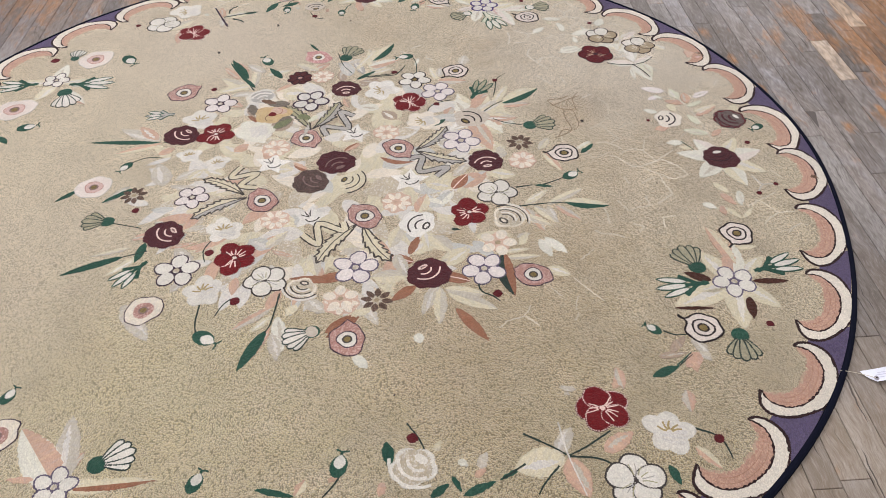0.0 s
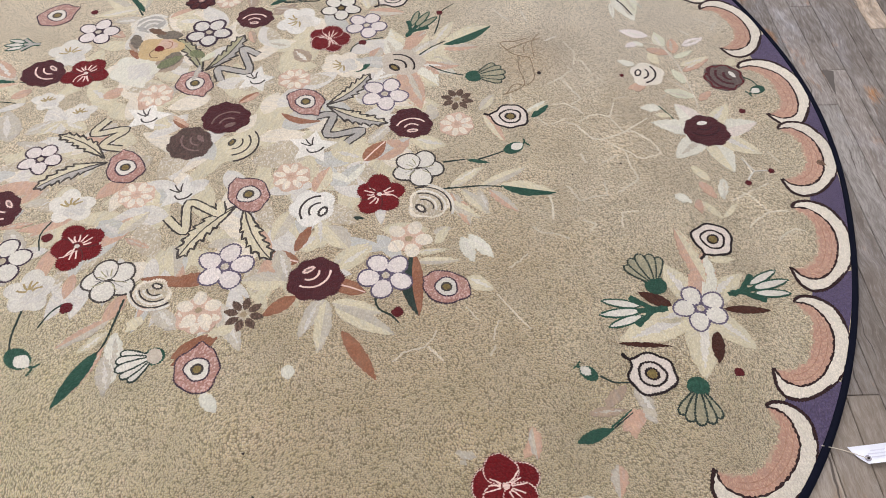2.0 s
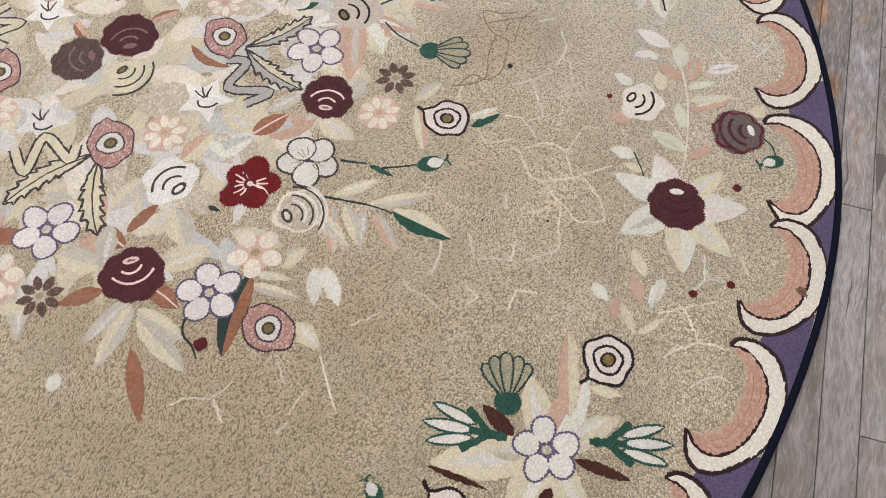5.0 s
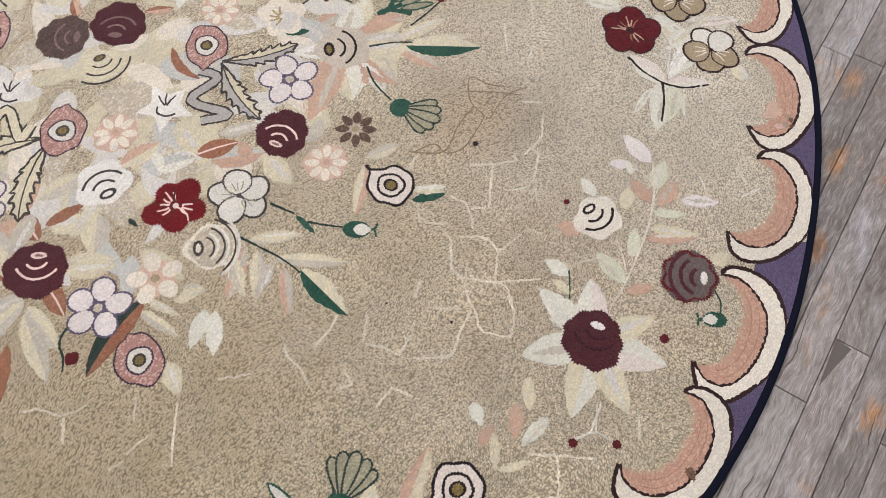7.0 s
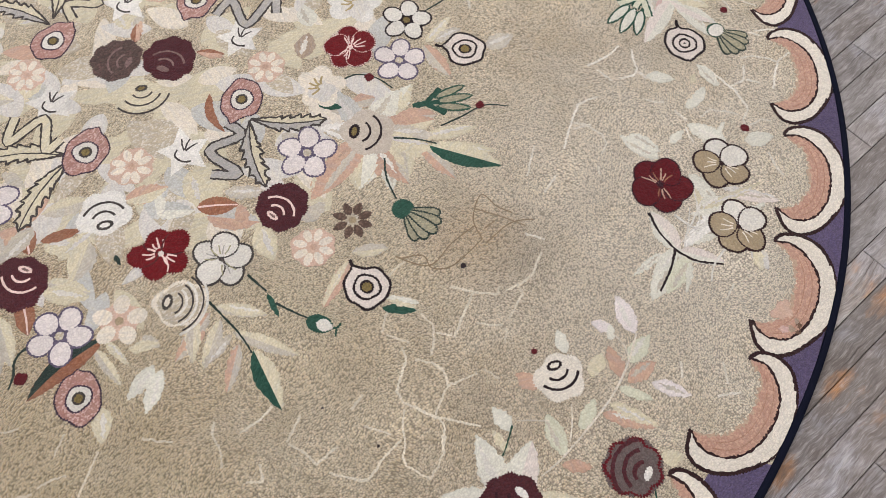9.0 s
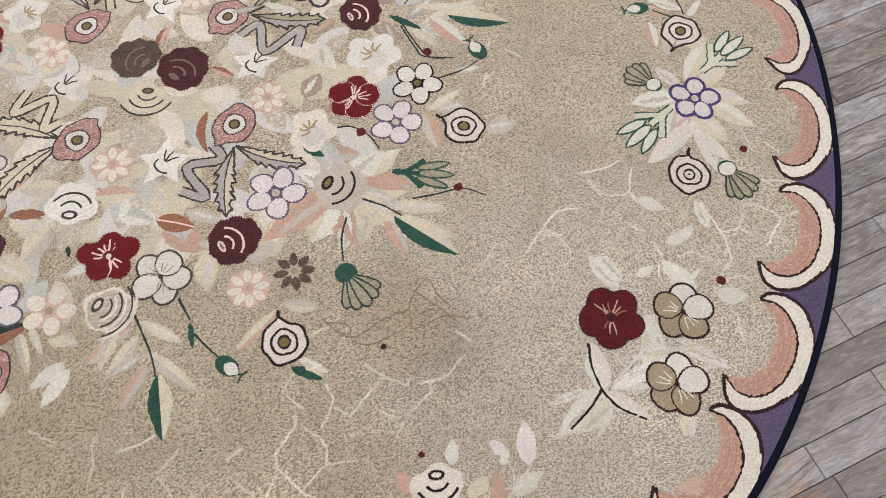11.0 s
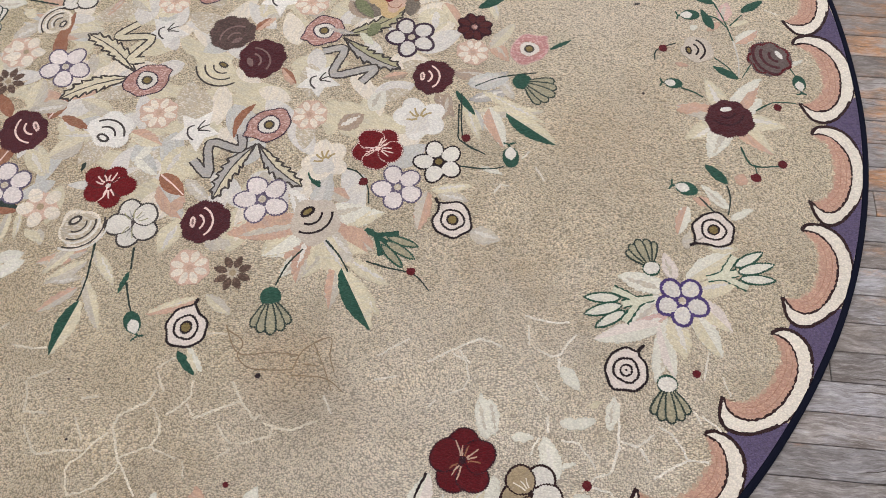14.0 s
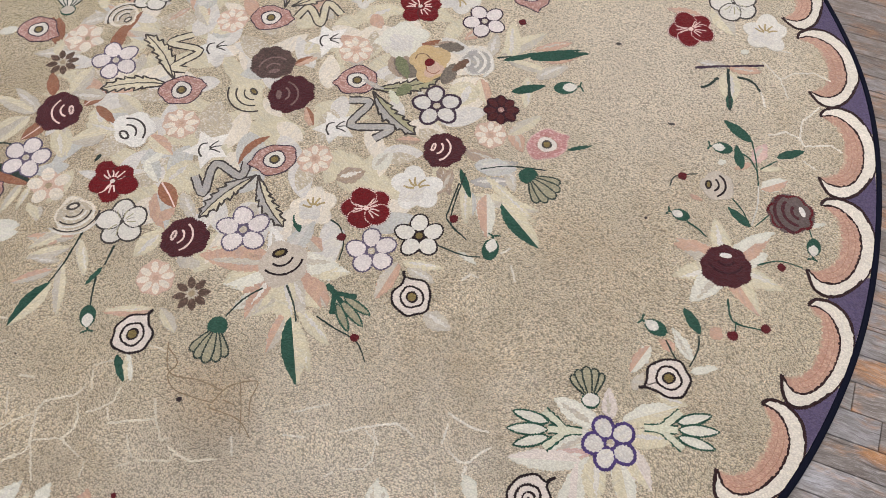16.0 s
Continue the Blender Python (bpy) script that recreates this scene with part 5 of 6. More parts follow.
leaf(0.085, 0.510, 0.112, 23, 0.2, "cream")
leaf(-0.294, 0.363, 0.069, 147, 0.4, "peach")
leaf(-0.144, -0.299, 0.072, 149, 0.6, "blue")
leaf(-0.159, -0.298, 0.080, 49, 0.4, "cream", "grey")
leaf(-0.143, -0.310, 0.064, -24, 0.2, "peach")
leaf(-0.290, 0.124, 0.053, 47, 0.7, "peach")
leaf(-0.093, -0.217, 0.081, 141, 0.6, "cream")
leaf(-0.361, -0.101, 0.050, -117, 0.4, "cream")
leaf(0.062, -0.548, 0.057, 23, 0.4, "cream")
leaf(0.071, -0.667, 0.049, -50, 0.5, "white")
leaf(-0.042, -0.329, 0.084, -77, 0.5, "grey", "cream")
leaf(0.187, -0.242, 0.089, -110, 0.4, "grey", "cream")
leaf(0.170, -0.347, 0.086, -73, 0.4, "grey")
leaf(0.217, -0.613, 0.030, -87, 0.9, "white")
leaf(-0.111, 0.027, 0.065, 175, 0.5, "cream")
leaf(-0.240, 0.038, 0.056, -118, 0.5, "grey")
leaf(0.029, -0.335, 0.059, 16, 0.4, "grey")
leaf(-0.256, -0.086, 0.062, -112, 0.5, "cream")
leaf(-0.301, 0.018, 0.076, 155, 0.5, "cream")
leaf(-0.333, -0.365, 0.085, -120, 0.4, "grey")
leaf(0.032, -0.429, 0.123, 172, 0.22, "rust")
leaf(0.005, -0.595, 0.078, 40, 0.35, "rust")
leaf(0.883, 0.635, 0.079, -10, 0.3, "white")
leaf(0.941, 0.655, 0.107, 35, 0.22, "greywhite")
leaf(0.889, 0.515, 0.065, -0, 0.4, "blush")
leaf(1.054, 0.604, 0.052, -17, 0.5, "greywhite")
leaf(0.411, 0.231, 0.095, 173, 0.4, "peach")
leaf(0.411, 0.231, 0.124, 170, 0.35, "blue")
leaf(0.411, 0.231, 0.122, 108, 0.42, "white")
leaf(0.411, 0.231, 0.140, 63, 0.4, "peach", "cream")
leaf(0.411, 0.231, 0.132, 48, 0.35, "grey")
leaf(0.411, 0.231, 0.144, 34, 0.3, "cream")
leaf(0.411, 0.231, 0.112, 4, 0.45, "cream", "grey")
leaf(0.411, 0.231, 0.126, -7, 0.3, "peach")
leaf(0.411, 0.231, 0.119, -43, 0.5, "white", "cream")
leaf(0.411, 0.231, 0.086, -86, 0.4, "white")
leaf(0.411, 0.231, 0.172, -74, 0.32, "peach")
leaf(0.411, 0.231, 0.090, -141, 0.4, "snow")
leaf(0.975, 0.508, 0.195, 78, 0.14, "white")
leaf(0.975, 0.508, 0.178, 93, 0.16, "snow")
leaf(0.820, 0.613, 0.086, -169, 0.35, "white")
leaf(0.875, 0.718, 0.070, 180, 0.35, "white")
leaf(0.134, 0.061, 0.100, -17, 0.2, "rust", bend=-0.14)
leaf(-0.072, 0.018, 0.050, 145, 0.4, "rust", "peach")
leaf(0.030, 0.099, 0.058, 43, 0.3, "rust", "peach")
# the bouquet: green leaves and stems

leaf(0.511, 0.307, 0.146, 31, 0.32, "cream", "green")
leaf(0.625, -0.183, 0.117, -12, 0.36, "cream", "green")
leaf(0.555, -0.104, 0.052, -13, 0.25, "green")
leaf(-0.280, 0.481, 0.185, 119, 0.09, "green")
leaf(-0.184, 0.522, 0.083, 124, 0.35, "green")
leaf(-0.074, 0.692, 0.059, 124, 0.22, "green")
leaf(0.294, 0.206, 0.049, 37, 0.5, "green")
leaf(0.060, 0.491, 0.079, 37, 0.25, "green")
leaf(0.709, 0.029, 0.060, 44, 0.35, "green")
leaf(0.703, 0.045, 0.056, 33, 0.2, "cream")
leaf(-0.516, 0.193, 0.217, 175, 0.11, "green")
leaf(-0.516, -0.299, 0.154, -159, 0.2, "green")
leaf(-0.131, -0.576, 0.127, -115, 0.3, "green")
leaf(-0.470, -0.250, 0.075, -100, 0.4, "green")
leaf(-0.295, 0.530, 0.143, 118, 0.25, "green")
leaf(-0.267, 0.472, 0.070, 123, 0.25, "green")
leaf(-0.545, -0.019, 0.101, -144, 0.2, "green")
leaf(-0.705, -0.017, 0.066, -138, 0.3, "green")
stem("darkgreen", 0.006, (0.500, -0.190), (0.584, -0.184), (0.627, -0.188))
stem("darkgreen", 0.006, (0.504, -0.110), (0.551, -0.103))
stem("darkgreen", 0.006, (0.580, -0.104), (0.616, -0.090), (0.638, -0.079))
stem("darkgreen", 0.006, (0.477, 0.225), (0.514, 0.200), (0.559, 0.186))
stem("darkgreen", 0.006, (0.453, 0.267), (0.487, 0.300), (0.518, 0.321))
stem("darkgreen", 0.005, (0.492, 0.353), (0.502, 0.395), (0.512, 0.449), (0.544, 0.482))
stem("darkgreen", 0.005, (0.280, 0.269), (0.288, 0.306), (0.321, 0.332), (0.361, 0.340))
stem("darkgreen", 0.005, (0.095, 0.502), (0.164, 0.506), (0.191, 0.513), (0.221, 0.567))
stem("darkgreen", 0.005, (0.255, 0.517), (0.257, 0.574), (0.248, 0.608))
stem("darkgreen", 0.006, (-0.269, 0.457), (-0.286, 0.486))
stem("darkgreen", 0.005, (-0.005, 0.665), (0.014, 0.587), (0.044, 0.532))
stem("darkgreen", 0.007, (0.373, -0.457), (0.368, -0.474), (0.376, -0.497), (0.396, -0.509), (0.413, -0.528))
stem("darkgreen", 0.006, (-0.109, -0.461), (-0.121, -0.551), (-0.133, -0.584))
stem("darkgreen", 0.006, (-0.295, -0.474), (-0.298, -0.536), (-0.291, -0.571))
stem("darkgreen", 0.005, (-0.222, -0.470), (-0.240, -0.487), (-0.255, -0.522))
stem("darkgreen", 0.005, (-0.300, -0.254), (-0.316, -0.295), (-0.306, -0.337))
stem("darkgreen", 0.004, (-0.581, -0.163), (-0.493, -0.193))
stem("darkgreen", 0.004, (-0.586, 0.097), (-0.542, 0.120), (-0.493, 0.115))
stem("darkgreen", 0.005, (-0.460, -0.283), (-0.516, -0.299))
stem("darkgreen", 0.004, (-0.507, 0.192), (-0.440, 0.186))
stem("darkgreen", 0.005, (0.066, 0.505), (0.187, 0.518), (0.216, 0.558))
# the bouquet: notched leaves and bent ribbons beside the pink roses

notched_leaf(0.073, -0.226, 0.171, -126, "cream", "cream")
notched_leaf(0.087, -0.225, 0.165, -64, "cream", "cream")
notched_leaf(0.238, 0.083, 0.156, -24, "stone", "cream")
notched_leaf(0.237, 0.086, 0.148, 49, "stone", "cream")
notched_leaf(-0.074, 0.220, 0.161, 124, "moss", "moss")
notched_leaf(-0.068, 0.223, 0.161, 61, "stone", "moss")
notched_leaf(-0.239, -0.076, 0.146, 147, "cream", "cream")
notched_leaf(-0.230, -0.089, 0.159, -151, "cream", "stone")
ribbon("cream", (-0.068, -0.256), (-0.025, -0.294), (-0.029, -0.215), (0.037, -0.248), (0.035, -0.215))
ribbon("stone", (0.290, -0.042), (0.323, -0.002), (0.245, -0.016), (0.255, 0.051), (0.215, 0.046))
ribbon("stone", (-0.024, 0.183), (-0.035, 0.231), (0.040, 0.216), (0.012, 0.304), (0.055, 0.281))
ribbon("cream", (-0.210, -0.047), (-0.254, -0.033), (-0.212, 0.017), (-0.282, 0.003), (-0.260, 0.051))
# the bouquet: white lilies, soft white flowers

lily(0.215, -0.052, 0.050, -150)
lily(-0.052, -0.186, 0.047, -150)
lily(0.059, 0.186, 0.046, -154)
lily(-0.174, 0.058, 0.049, -154)
soft_flower(0.266, 0.236, 0.051, -154, "ecru")
soft_flower(-0.242, 0.232, 0.060, -157, "pearl", 0)
soft_flower(-0.274, -0.218, 0.050, 98)
soft_flower(-0.295, -0.438, 0.051, 99)
soft_flower(-0.416, 0.301, 0.056, 99)
soft_flower(-0.420, 0.120, 0.036, 99)
soft_flower(-0.333, 0.076, 0.036, 98)
soft_flower(0.141, 0.421, 0.058, -157, "snow")
# the bouquet: daisies and five-petalled flowers

daisy(0.537, 0.010, 0.040, -148, "peach")
daisy(0.040, -0.502, 0.043, -146, "peach")
daisy(-0.052, 0.520, 0.037, -160, "peach")
daisy(0.177, -0.145, 0.042, -149, "peach")
daisy(-0.145, -0.189, 0.039, -151, "peach")
daisy(0.153, 0.183, 0.039, -154, "peach")
daisy(-0.169, 0.133, 0.041, -155, "peach")
daisy(0.541, 0.097, 0.040, -150, "brown")
daisy(0.123, -0.502, 0.040, -145, "brown")
daisy(-0.126, 0.518, 0.042, -160, "darkred")
daisy(-0.542, -0.053, 0.038, 102, "brown")
peach_flower(0.430, -0.326, 0.050, -145)
peach_flower(0.037, -0.490, 0.045, 92)
five_petal(0.071, -0.387, 0.057, 152, "purple", "lilac")
five_petal(0.386, -0.417, 0.055, -170, "purple", "lilac")
five_petal(0.371, 0.122, 0.057, -154, "purple", "lilac")
five_petal(-0.083, 0.377, 0.058, -155, "plum", "greywhite")
five_petal(-0.368, 0.388, 0.053, -136, "plum", "lilac")
five_petal(0.318, 0.394, 0.053, -153, "purple", "lilac")
five_petal(0.248, 0.472, 0.052, -160, "black", "white")
five_petal(-0.372, -0.362, 0.057, 89, "plum", "white")
five_petal(-0.380, -0.075, 0.047, 64, "plum", "lilac")
red_flower(0.368, -0.202, 0.056, 163, "red")
red_flower(0.227, 0.341, 0.053, 146, "redlined")
red_flower(-0.233, -0.327, 0.058, 44, "red")
red_flower(-0.357, 0.222, 0.057, 57, "red")
pansy(0.449, -0.127, 0.055, 156, "grey")
pansy(-0.147, -0.415, 0.053, 134, "grey")
# the bouquet: roses

maroon_rose(-0.060, -0.034, 0.053, 35, "taupe")
maroon_rose(0.008, 0.049, 0.056, -62, "maroon", "dusk")
maroon_rose(0.251, -0.423, 0.055, 123, "maroon")
maroon_rose(0.433, 0.018, 0.051, -82, "maroon")
maroon_rose(0.026, 0.438, 0.048, -88, "maroon")
maroon_rose(-0.428, -0.224, 0.054, 37, "maroon")
maroon_rose(-0.460, 0.224, 0.053, 46, "maroon")
pink_rose(0.092, -0.194, 0.049, 124, "rose")
pink_rose(0.187, 0.100, 0.047, -56, "rose")
pink_rose(-0.085, 0.175, 0.047, -60, "rose")
pink_rose(-0.187, -0.106, 0.047, 107, "rose")
pink_rose(0.056, -0.618, 0.047, 90, "rose")
pink_rose(0.503, -0.448, 0.044, 152, "rose")
pink_rose(-0.494, 0.464, 0.050, 35, "rose")
pink_rose(-0.072, 0.646, 0.045, 136, "rosepale")
pink_rose(-0.426, -0.490, 0.047, 41, "white")
pink_rose(-0.663, -0.006, 0.050, -149, "white")
ring_rose(0.661, 0.034, 0.047, 172, "blush")
ring_rose(0.384, 0.513, 0.047, -140, "blush")
shell_rose(0.472, -0.229, 0.047, -138, "grey")
shell_rose(0.412, 0.238, 0.054, -137, "sand")
shell_rose(0.230, -0.236, 0.050, -28, "white")
shell_rose(0.052, -0.043, 0.040, 153, "cream")
shell_rose(-0.239, 0.416, 0.044, -69, "greywhite")
shell_rose(-0.059, -0.449, 0.038, 67, "grey")
yellow_flower(-0.197, 0.312, 0.051, -145)
# the bouquet: buds, fans, tulips and berries


bud(0.663, -0.069, 0.034, 30)
bud(0.221, 0.621, 0.036, -173)
bud(-0.243, 0.638, 0.038, 117)
bud(-0.268, -0.590, 0.041, -34)
bud(-0.595, 0.081, 0.030, -124)
fan(0.584, 0.181, 0.077, 11, "green", "sage")
fan(0.022, 0.635, 0.079, 65, "green", "sage")
fan(-0.589, -0.158, 0.069, 173, "green", "sage")
fan(-0.025, -0.589, 0.070, -156, "stonewhite", "white")
tulip(0.426, 0.352, 0.108, 60, "green", "sage")
tulip(-0.458, -0.329, 0.097, -130, "green", "white")
tulip(-0.510, 0.342, 0.081, -179, "stone", "white")
berry(0.183, 0.524, 0.011, "berry")
berry(0.311, 0.322, 0.011, "berry")
berry(0.506, 0.443, 0.010, "berry")
berry(-0.399, 0.475, 0.011, "berry")
berry(-0.214, -0.478, 0.014, "berry")
berry(-0.300, -0.303, 0.013, "berry")
berry(-0.524, -0.118, 0.011, "berry")
berry(0.410, -0.504, 0.013, "berry")
# the border: pale petals behind the large flowers

leaf(0.081, 1.081, 0.115, -57, 0.38, "cream")
leaf(0.081, 1.081, 0.119, -24, 0.38, "white")
leaf(0.081, 1.081, 0.123, 45, 0.38, "cream", "peach")
leaf(0.081, 1.081, 0.121, 83, 0.38, "cream")
leaf(0.081, 1.081, 0.096, 126, 0.38, "white")
leaf(0.081, 1.081, 0.132, 148, 0.38, "white", "peach")
leaf(0.081, 1.081, 0.114, -156, 0.38, "cream")
leaf(0.081, 1.081, 0.114, -102, 0.38, "grey", "peach")
leaf(1.029, 0.323, 0.075, 159, 0.42, "lilac")
leaf(1.000, 0.298, 0.038, -155, 0.55, "lilac")
leaf(1.057, 0.277, 0.065, 98, 0.5, "sagepale")
leaf(1.010, 0.283, 0.029, 134, 0.5, "white")
leaf(1.070, 0.250, 0.060, 159, 0.42, "peach")
leaf(1.079, 0.252, 0.062, 83, 0.45, "peach")
leaf(1.106, 0.281, 0.068, 29, 0.4, "lilac")
leaf(1.076, 0.234, 0.059, 27, 0.34, "sagepale")
leaf(1.089, 0.182, 0.095, 36, 0.3, "peach")
leaf(1.083, 0.202, 0.090, 23, 0.24, "cream")
leaf(1.084, 0.135, 0.059, 110, 0.42, "sagepale")
leaf(1.096, 0.089, 0.071, 160, 0.46, "sagepale")
leaf(1.012, 0.052, 0.050, 178, 0.6, "white")
leaf(1.032, 0.024, 0.042, 175, 0.36, "cream")
leaf(1.103, 0.074, 0.050, 44, 0.4, "peach")
leaf(1.200, 0.198, 0.040, 56, 0.62, "cream")
leaf(0.977, 0.210, 0.045, 156, 0.5, "white")
leaf(1.033, 0.213, 0.046, 110, 0.55, "cream")
leaf(0.990, 0.130, 0.045, -171, 0.65, "peach")
leaf(0.974, 0.498, 0.090, 168, 0.46, "white", "blush")
leaf(0.973, 0.497, 0.083, 32, 0.36, "blush", "white")
leaf(0.974, 0.503, 0.119, -74, 0.36, "white")
leaf(0.994, 0.505, 0.089, -76, 0.42, "sagepale")
leaf(0.968, 0.494, 0.065, -79, 0.45, "white")
leaf(0.956, 0.471, 0.071, -91, 0.2, "white")
leaf(1.004, 0.496, 0.060, -56, 0.18, "white")
leaf(0.934, 0.615, 0.057, 162, 0.4, "white")
leaf(0.944, 0.580, 0.062, 81, 0.55, "white")
leaf(0.958, 0.655, 0.092, 39, 0.22, "blush")
leaf(0.515, 0.931, 0.101, -49, 0.4, "white")
leaf(0.554, 0.936, 0.070, -70, 0.3, "rosepale")
leaf(0.573, 0.928, 0.138, -72, 0.3, "white", "blush")
leaf(0.558, 0.936, 0.136, -11, 0.26, "white")
leaf(0.573, 0.921, 0.109, 14, 0.26, "white", "blush")
leaf(0.552, 0.946, 0.089, 14, 0.5, "cream")
leaf(0.539, 0.986, 0.102, 28, 0.4, "white", "cream")
leaf(0.514, 0.993, 0.090, 45, 0.42, "blush", "cream")
leaf(0.502, 0.982, 0.092, 106, 0.42, "cream")
leaf(0.499, 0.938, 0.098, -103, 0.42, "white")
leaf(0.481, 0.953, 0.064, -161, 0.45, "blush")
leaf(0.476, 0.974, 0.116, 127, 0.34, "white", "cream")
leaf(1.099, -0.033, 0.127, 163, 0.38, "white")
leaf(1.099, -0.033, 0.118, -137, 0.44, "white")
leaf(1.099, -0.033, 0.131, -77, 0.42, "white", "cream")
leaf(1.099, -0.033, 0.127, -36, 0.38, "cream")
leaf(1.099, -0.033, 0.122, 14, 0.44, "white", "blush")
leaf(1.099, -0.033, 0.116, 55, 0.38, "cream")
leaf(1.099, -0.033, 0.112, 119, 0.46, "white", "blush")
leaf(0.976, -0.511, 0.122, 116, 0.38, "cream")
leaf(0.976, -0.511, 0.125, 39, 0.38, "cream")
leaf(0.976, -0.511, 0.125, -49, 0.38, "cream")
leaf(0.976, -0.511, 0.153, -99, 0.38, "cream")
leaf(0.976, -0.511, 0.177, -157, 0.38, "cream")
leaf(0.976, -0.511, 0.104, -167, 0.38, "cream")
leaf(0.976, -0.511, 0.139, 75, 0.38, "peach", "white")
leaf(-0.935, 0.558, 0.113, 166, 0.3, "cream")
leaf(-0.917, 0.557, 0.098, 15, 0.3, "cream")
leaf(-0.926, 0.558, 0.126, 89, 0.4, "white")
leaf(-0.888, 0.554, 0.132, -6, 0.25, "white")
leaf(-0.926, 0.558, 0.107, -114, 0.4, "cream")
leaf(-0.897, 0.520, 0.134, -44, 0.3, "white", "peach")
leaf(-0.510, -0.944, 0.098, 125, 0.4, "cream")
leaf(-0.502, -0.932, 0.072, 57, 0.3, "peach", "grey")
leaf(-0.488, -0.946, 0.102, -8, 0.35, "cream")
leaf(-0.484, -0.958, 0.052, -170, 0.5, "cream")
leaf(-0.488, -0.946, 0.168, 98, 0.3, "grey")
leaf(-0.495, -0.957, 0.188, 127, 0.4, "white", "peach")
leaf(-0.475, -0.953, 0.172, 2, 0.15, "cream", "rust")
leaf(-0.547, -0.929, 0.056, 176, 0.3, "peach")
leaf(0.924, -0.504, 0.067, 151, 0.4, "darkbrown")
leaf(1.019, -0.513, 0.086, -5, 0.22, "darkbrown")
leaf(0.994, -0.563, 0.069, -99, 0.36, "darkbrown")
leaf(0.811, -0.584, 0.097, -5, 0.1, "darkbrown")
leaf(0.768, -0.711, 0.060, 43, 0.4, "brownpale")
leaf(0.826, -0.674, 0.064, -67, 0.4, "grey")
leaf(0.808, -0.718, 0.054, -86, 0.5, "peach")
leaf(0.738, -0.723, 0.066, 4, 0.3, "brownpale")
leaf(0.973, -0.318, 0.132, -82, 0.22, "cream", "peach")
leaf(0.621, -0.802, 0.056, 56, 0.35, "peach")
leaf(0.526, -0.801, 0.012, -129, 0.8, "grey")
leaf(0.998, -0.455, 0.149, 103, 0.22, "peach", "cream")
leaf(1.015, -0.397, 0.058, -1, 0.3, "cream")
leaf(0.986, -0.221, 0.040, -37, 0.5, "white")
leaf(1.032, -0.235, 0.041, -93, 0.45, "peach")
leaf(1.046, -0.184, 0.059, -62, 0.4, "peach")
leaf(1.099, -0.178, 0.063, -104, 0.35, "white")
leaf(1.039, -0.243, 0.059, -57, 0.3, "cream")
leaf(1.073, -0.290, 0.057, 47, 0.25, "cream")
leaf(1.038, -0.138, 0.057, -56, 0.4, "cream")
leaf(0.813, 0.616, 0.074, -164, 0.4, "white")
leaf(0.880, 0.738, 0.077, -165, 0.4, "white")
leaf(0.811, 0.656, 0.040, 94, 0.5, "white")
leaf(0.679, 0.742, 0.051, 40, 0.4, "white")
leaf(0.777, 0.740, 0.039, 87, 0.5, "white")
leaf(0.784, 0.828, 0.065, 171, 0.4, "white")
leaf(0.902, 0.766, 0.059, 60, 0.6, "white")
leaf(0.903, 0.617, 0.051, -31, 0.3, "cream")
leaf(0.948, 0.595, 0.127, 75, 0.12, "cream")
leaf(0.960, 0.600, 0.039, -125, 0.3, "white")
leaf(1.062, 0.602, 0.042, -33, 0.5, "cream")
leaf(0.858, 0.738, 0.035, 108, 0.3, "white")
leaf(-0.438, 0.967, 0.070, -86, 0.35, "grey")
leaf(-0.437, 0.974, 0.078, 104, 0.35, "peach")
leaf(-0.432, 0.975, 0.101, 14, 0.5, "cream")
leaf(-0.191, 1.084, 0.063, 169, 0.5, "rosepale")
leaf(-0.180, 1.099, 0.049, 112, 0.3, "cream")
leaf(-0.188, 1.078, 0.042, -48, 0.4, "peach")
leaf(-0.129, 1.109, 0.068, 130, 0.5, "white", "peach")
leaf(-0.161, 1.010, 0.021, 132, 0.7, "white")
leaf(-0.059, 0.971, 0.031, 85, 0.4, "peach")
leaf(-0.075, 1.220, 0.038, 116, 0.3, "white")
leaf(0.009, 1.119, 0.057, 137, 0.4, "white")
leaf(0.069, 0.967, 0.054, 90, 0.3, "peach")
leaf(0.300, 1.031, 0.038, -107, 0.6, "peach")
leaf(0.309, 0.983, 0.071, -17, 0.4, "white", "peach")
leaf(0.407, 0.976, 0.042, 165, 0.5, "grey")
leaf(0.310, 1.066, 0.076, -136, 0.3, "white")
leaf(0.250, 1.091, 0.031, 161, 0.8, "peach")
leaf(0.335, 1.067, 0.057, 123, 0.3, "white")
leaf(0.402, 1.018, 0.064, 92, 0.3, "cream")
leaf(-0.614, 0.894, 0.101, 45, 0.5, "grey", "cream")
leaf(-0.578, 0.881, 0.091, -87, 0.3, "peach")
leaf(-0.510, 1.006, 0.023, -46, 0.6, "white")
leaf(0.672, 0.739, 0.054, 40, 0.5, "white")
leaf(0.781, 0.757, 0.050, 105, 0.4, "white")
leaf(0.746, 0.792, 0.027, 121, 0.5, "cream")
leaf(0.732, 0.841, 0.035, -3, 0.4, "white")
leaf(0.746, 0.612, 0.069, 13, 0.4, "white")
leaf(0.807, 0.661, 0.031, 81, 0.5, "white")
leaf(0.838, 0.709, 0.035, 171, 0.4, "white")
# the border: green leaves, stems and lines

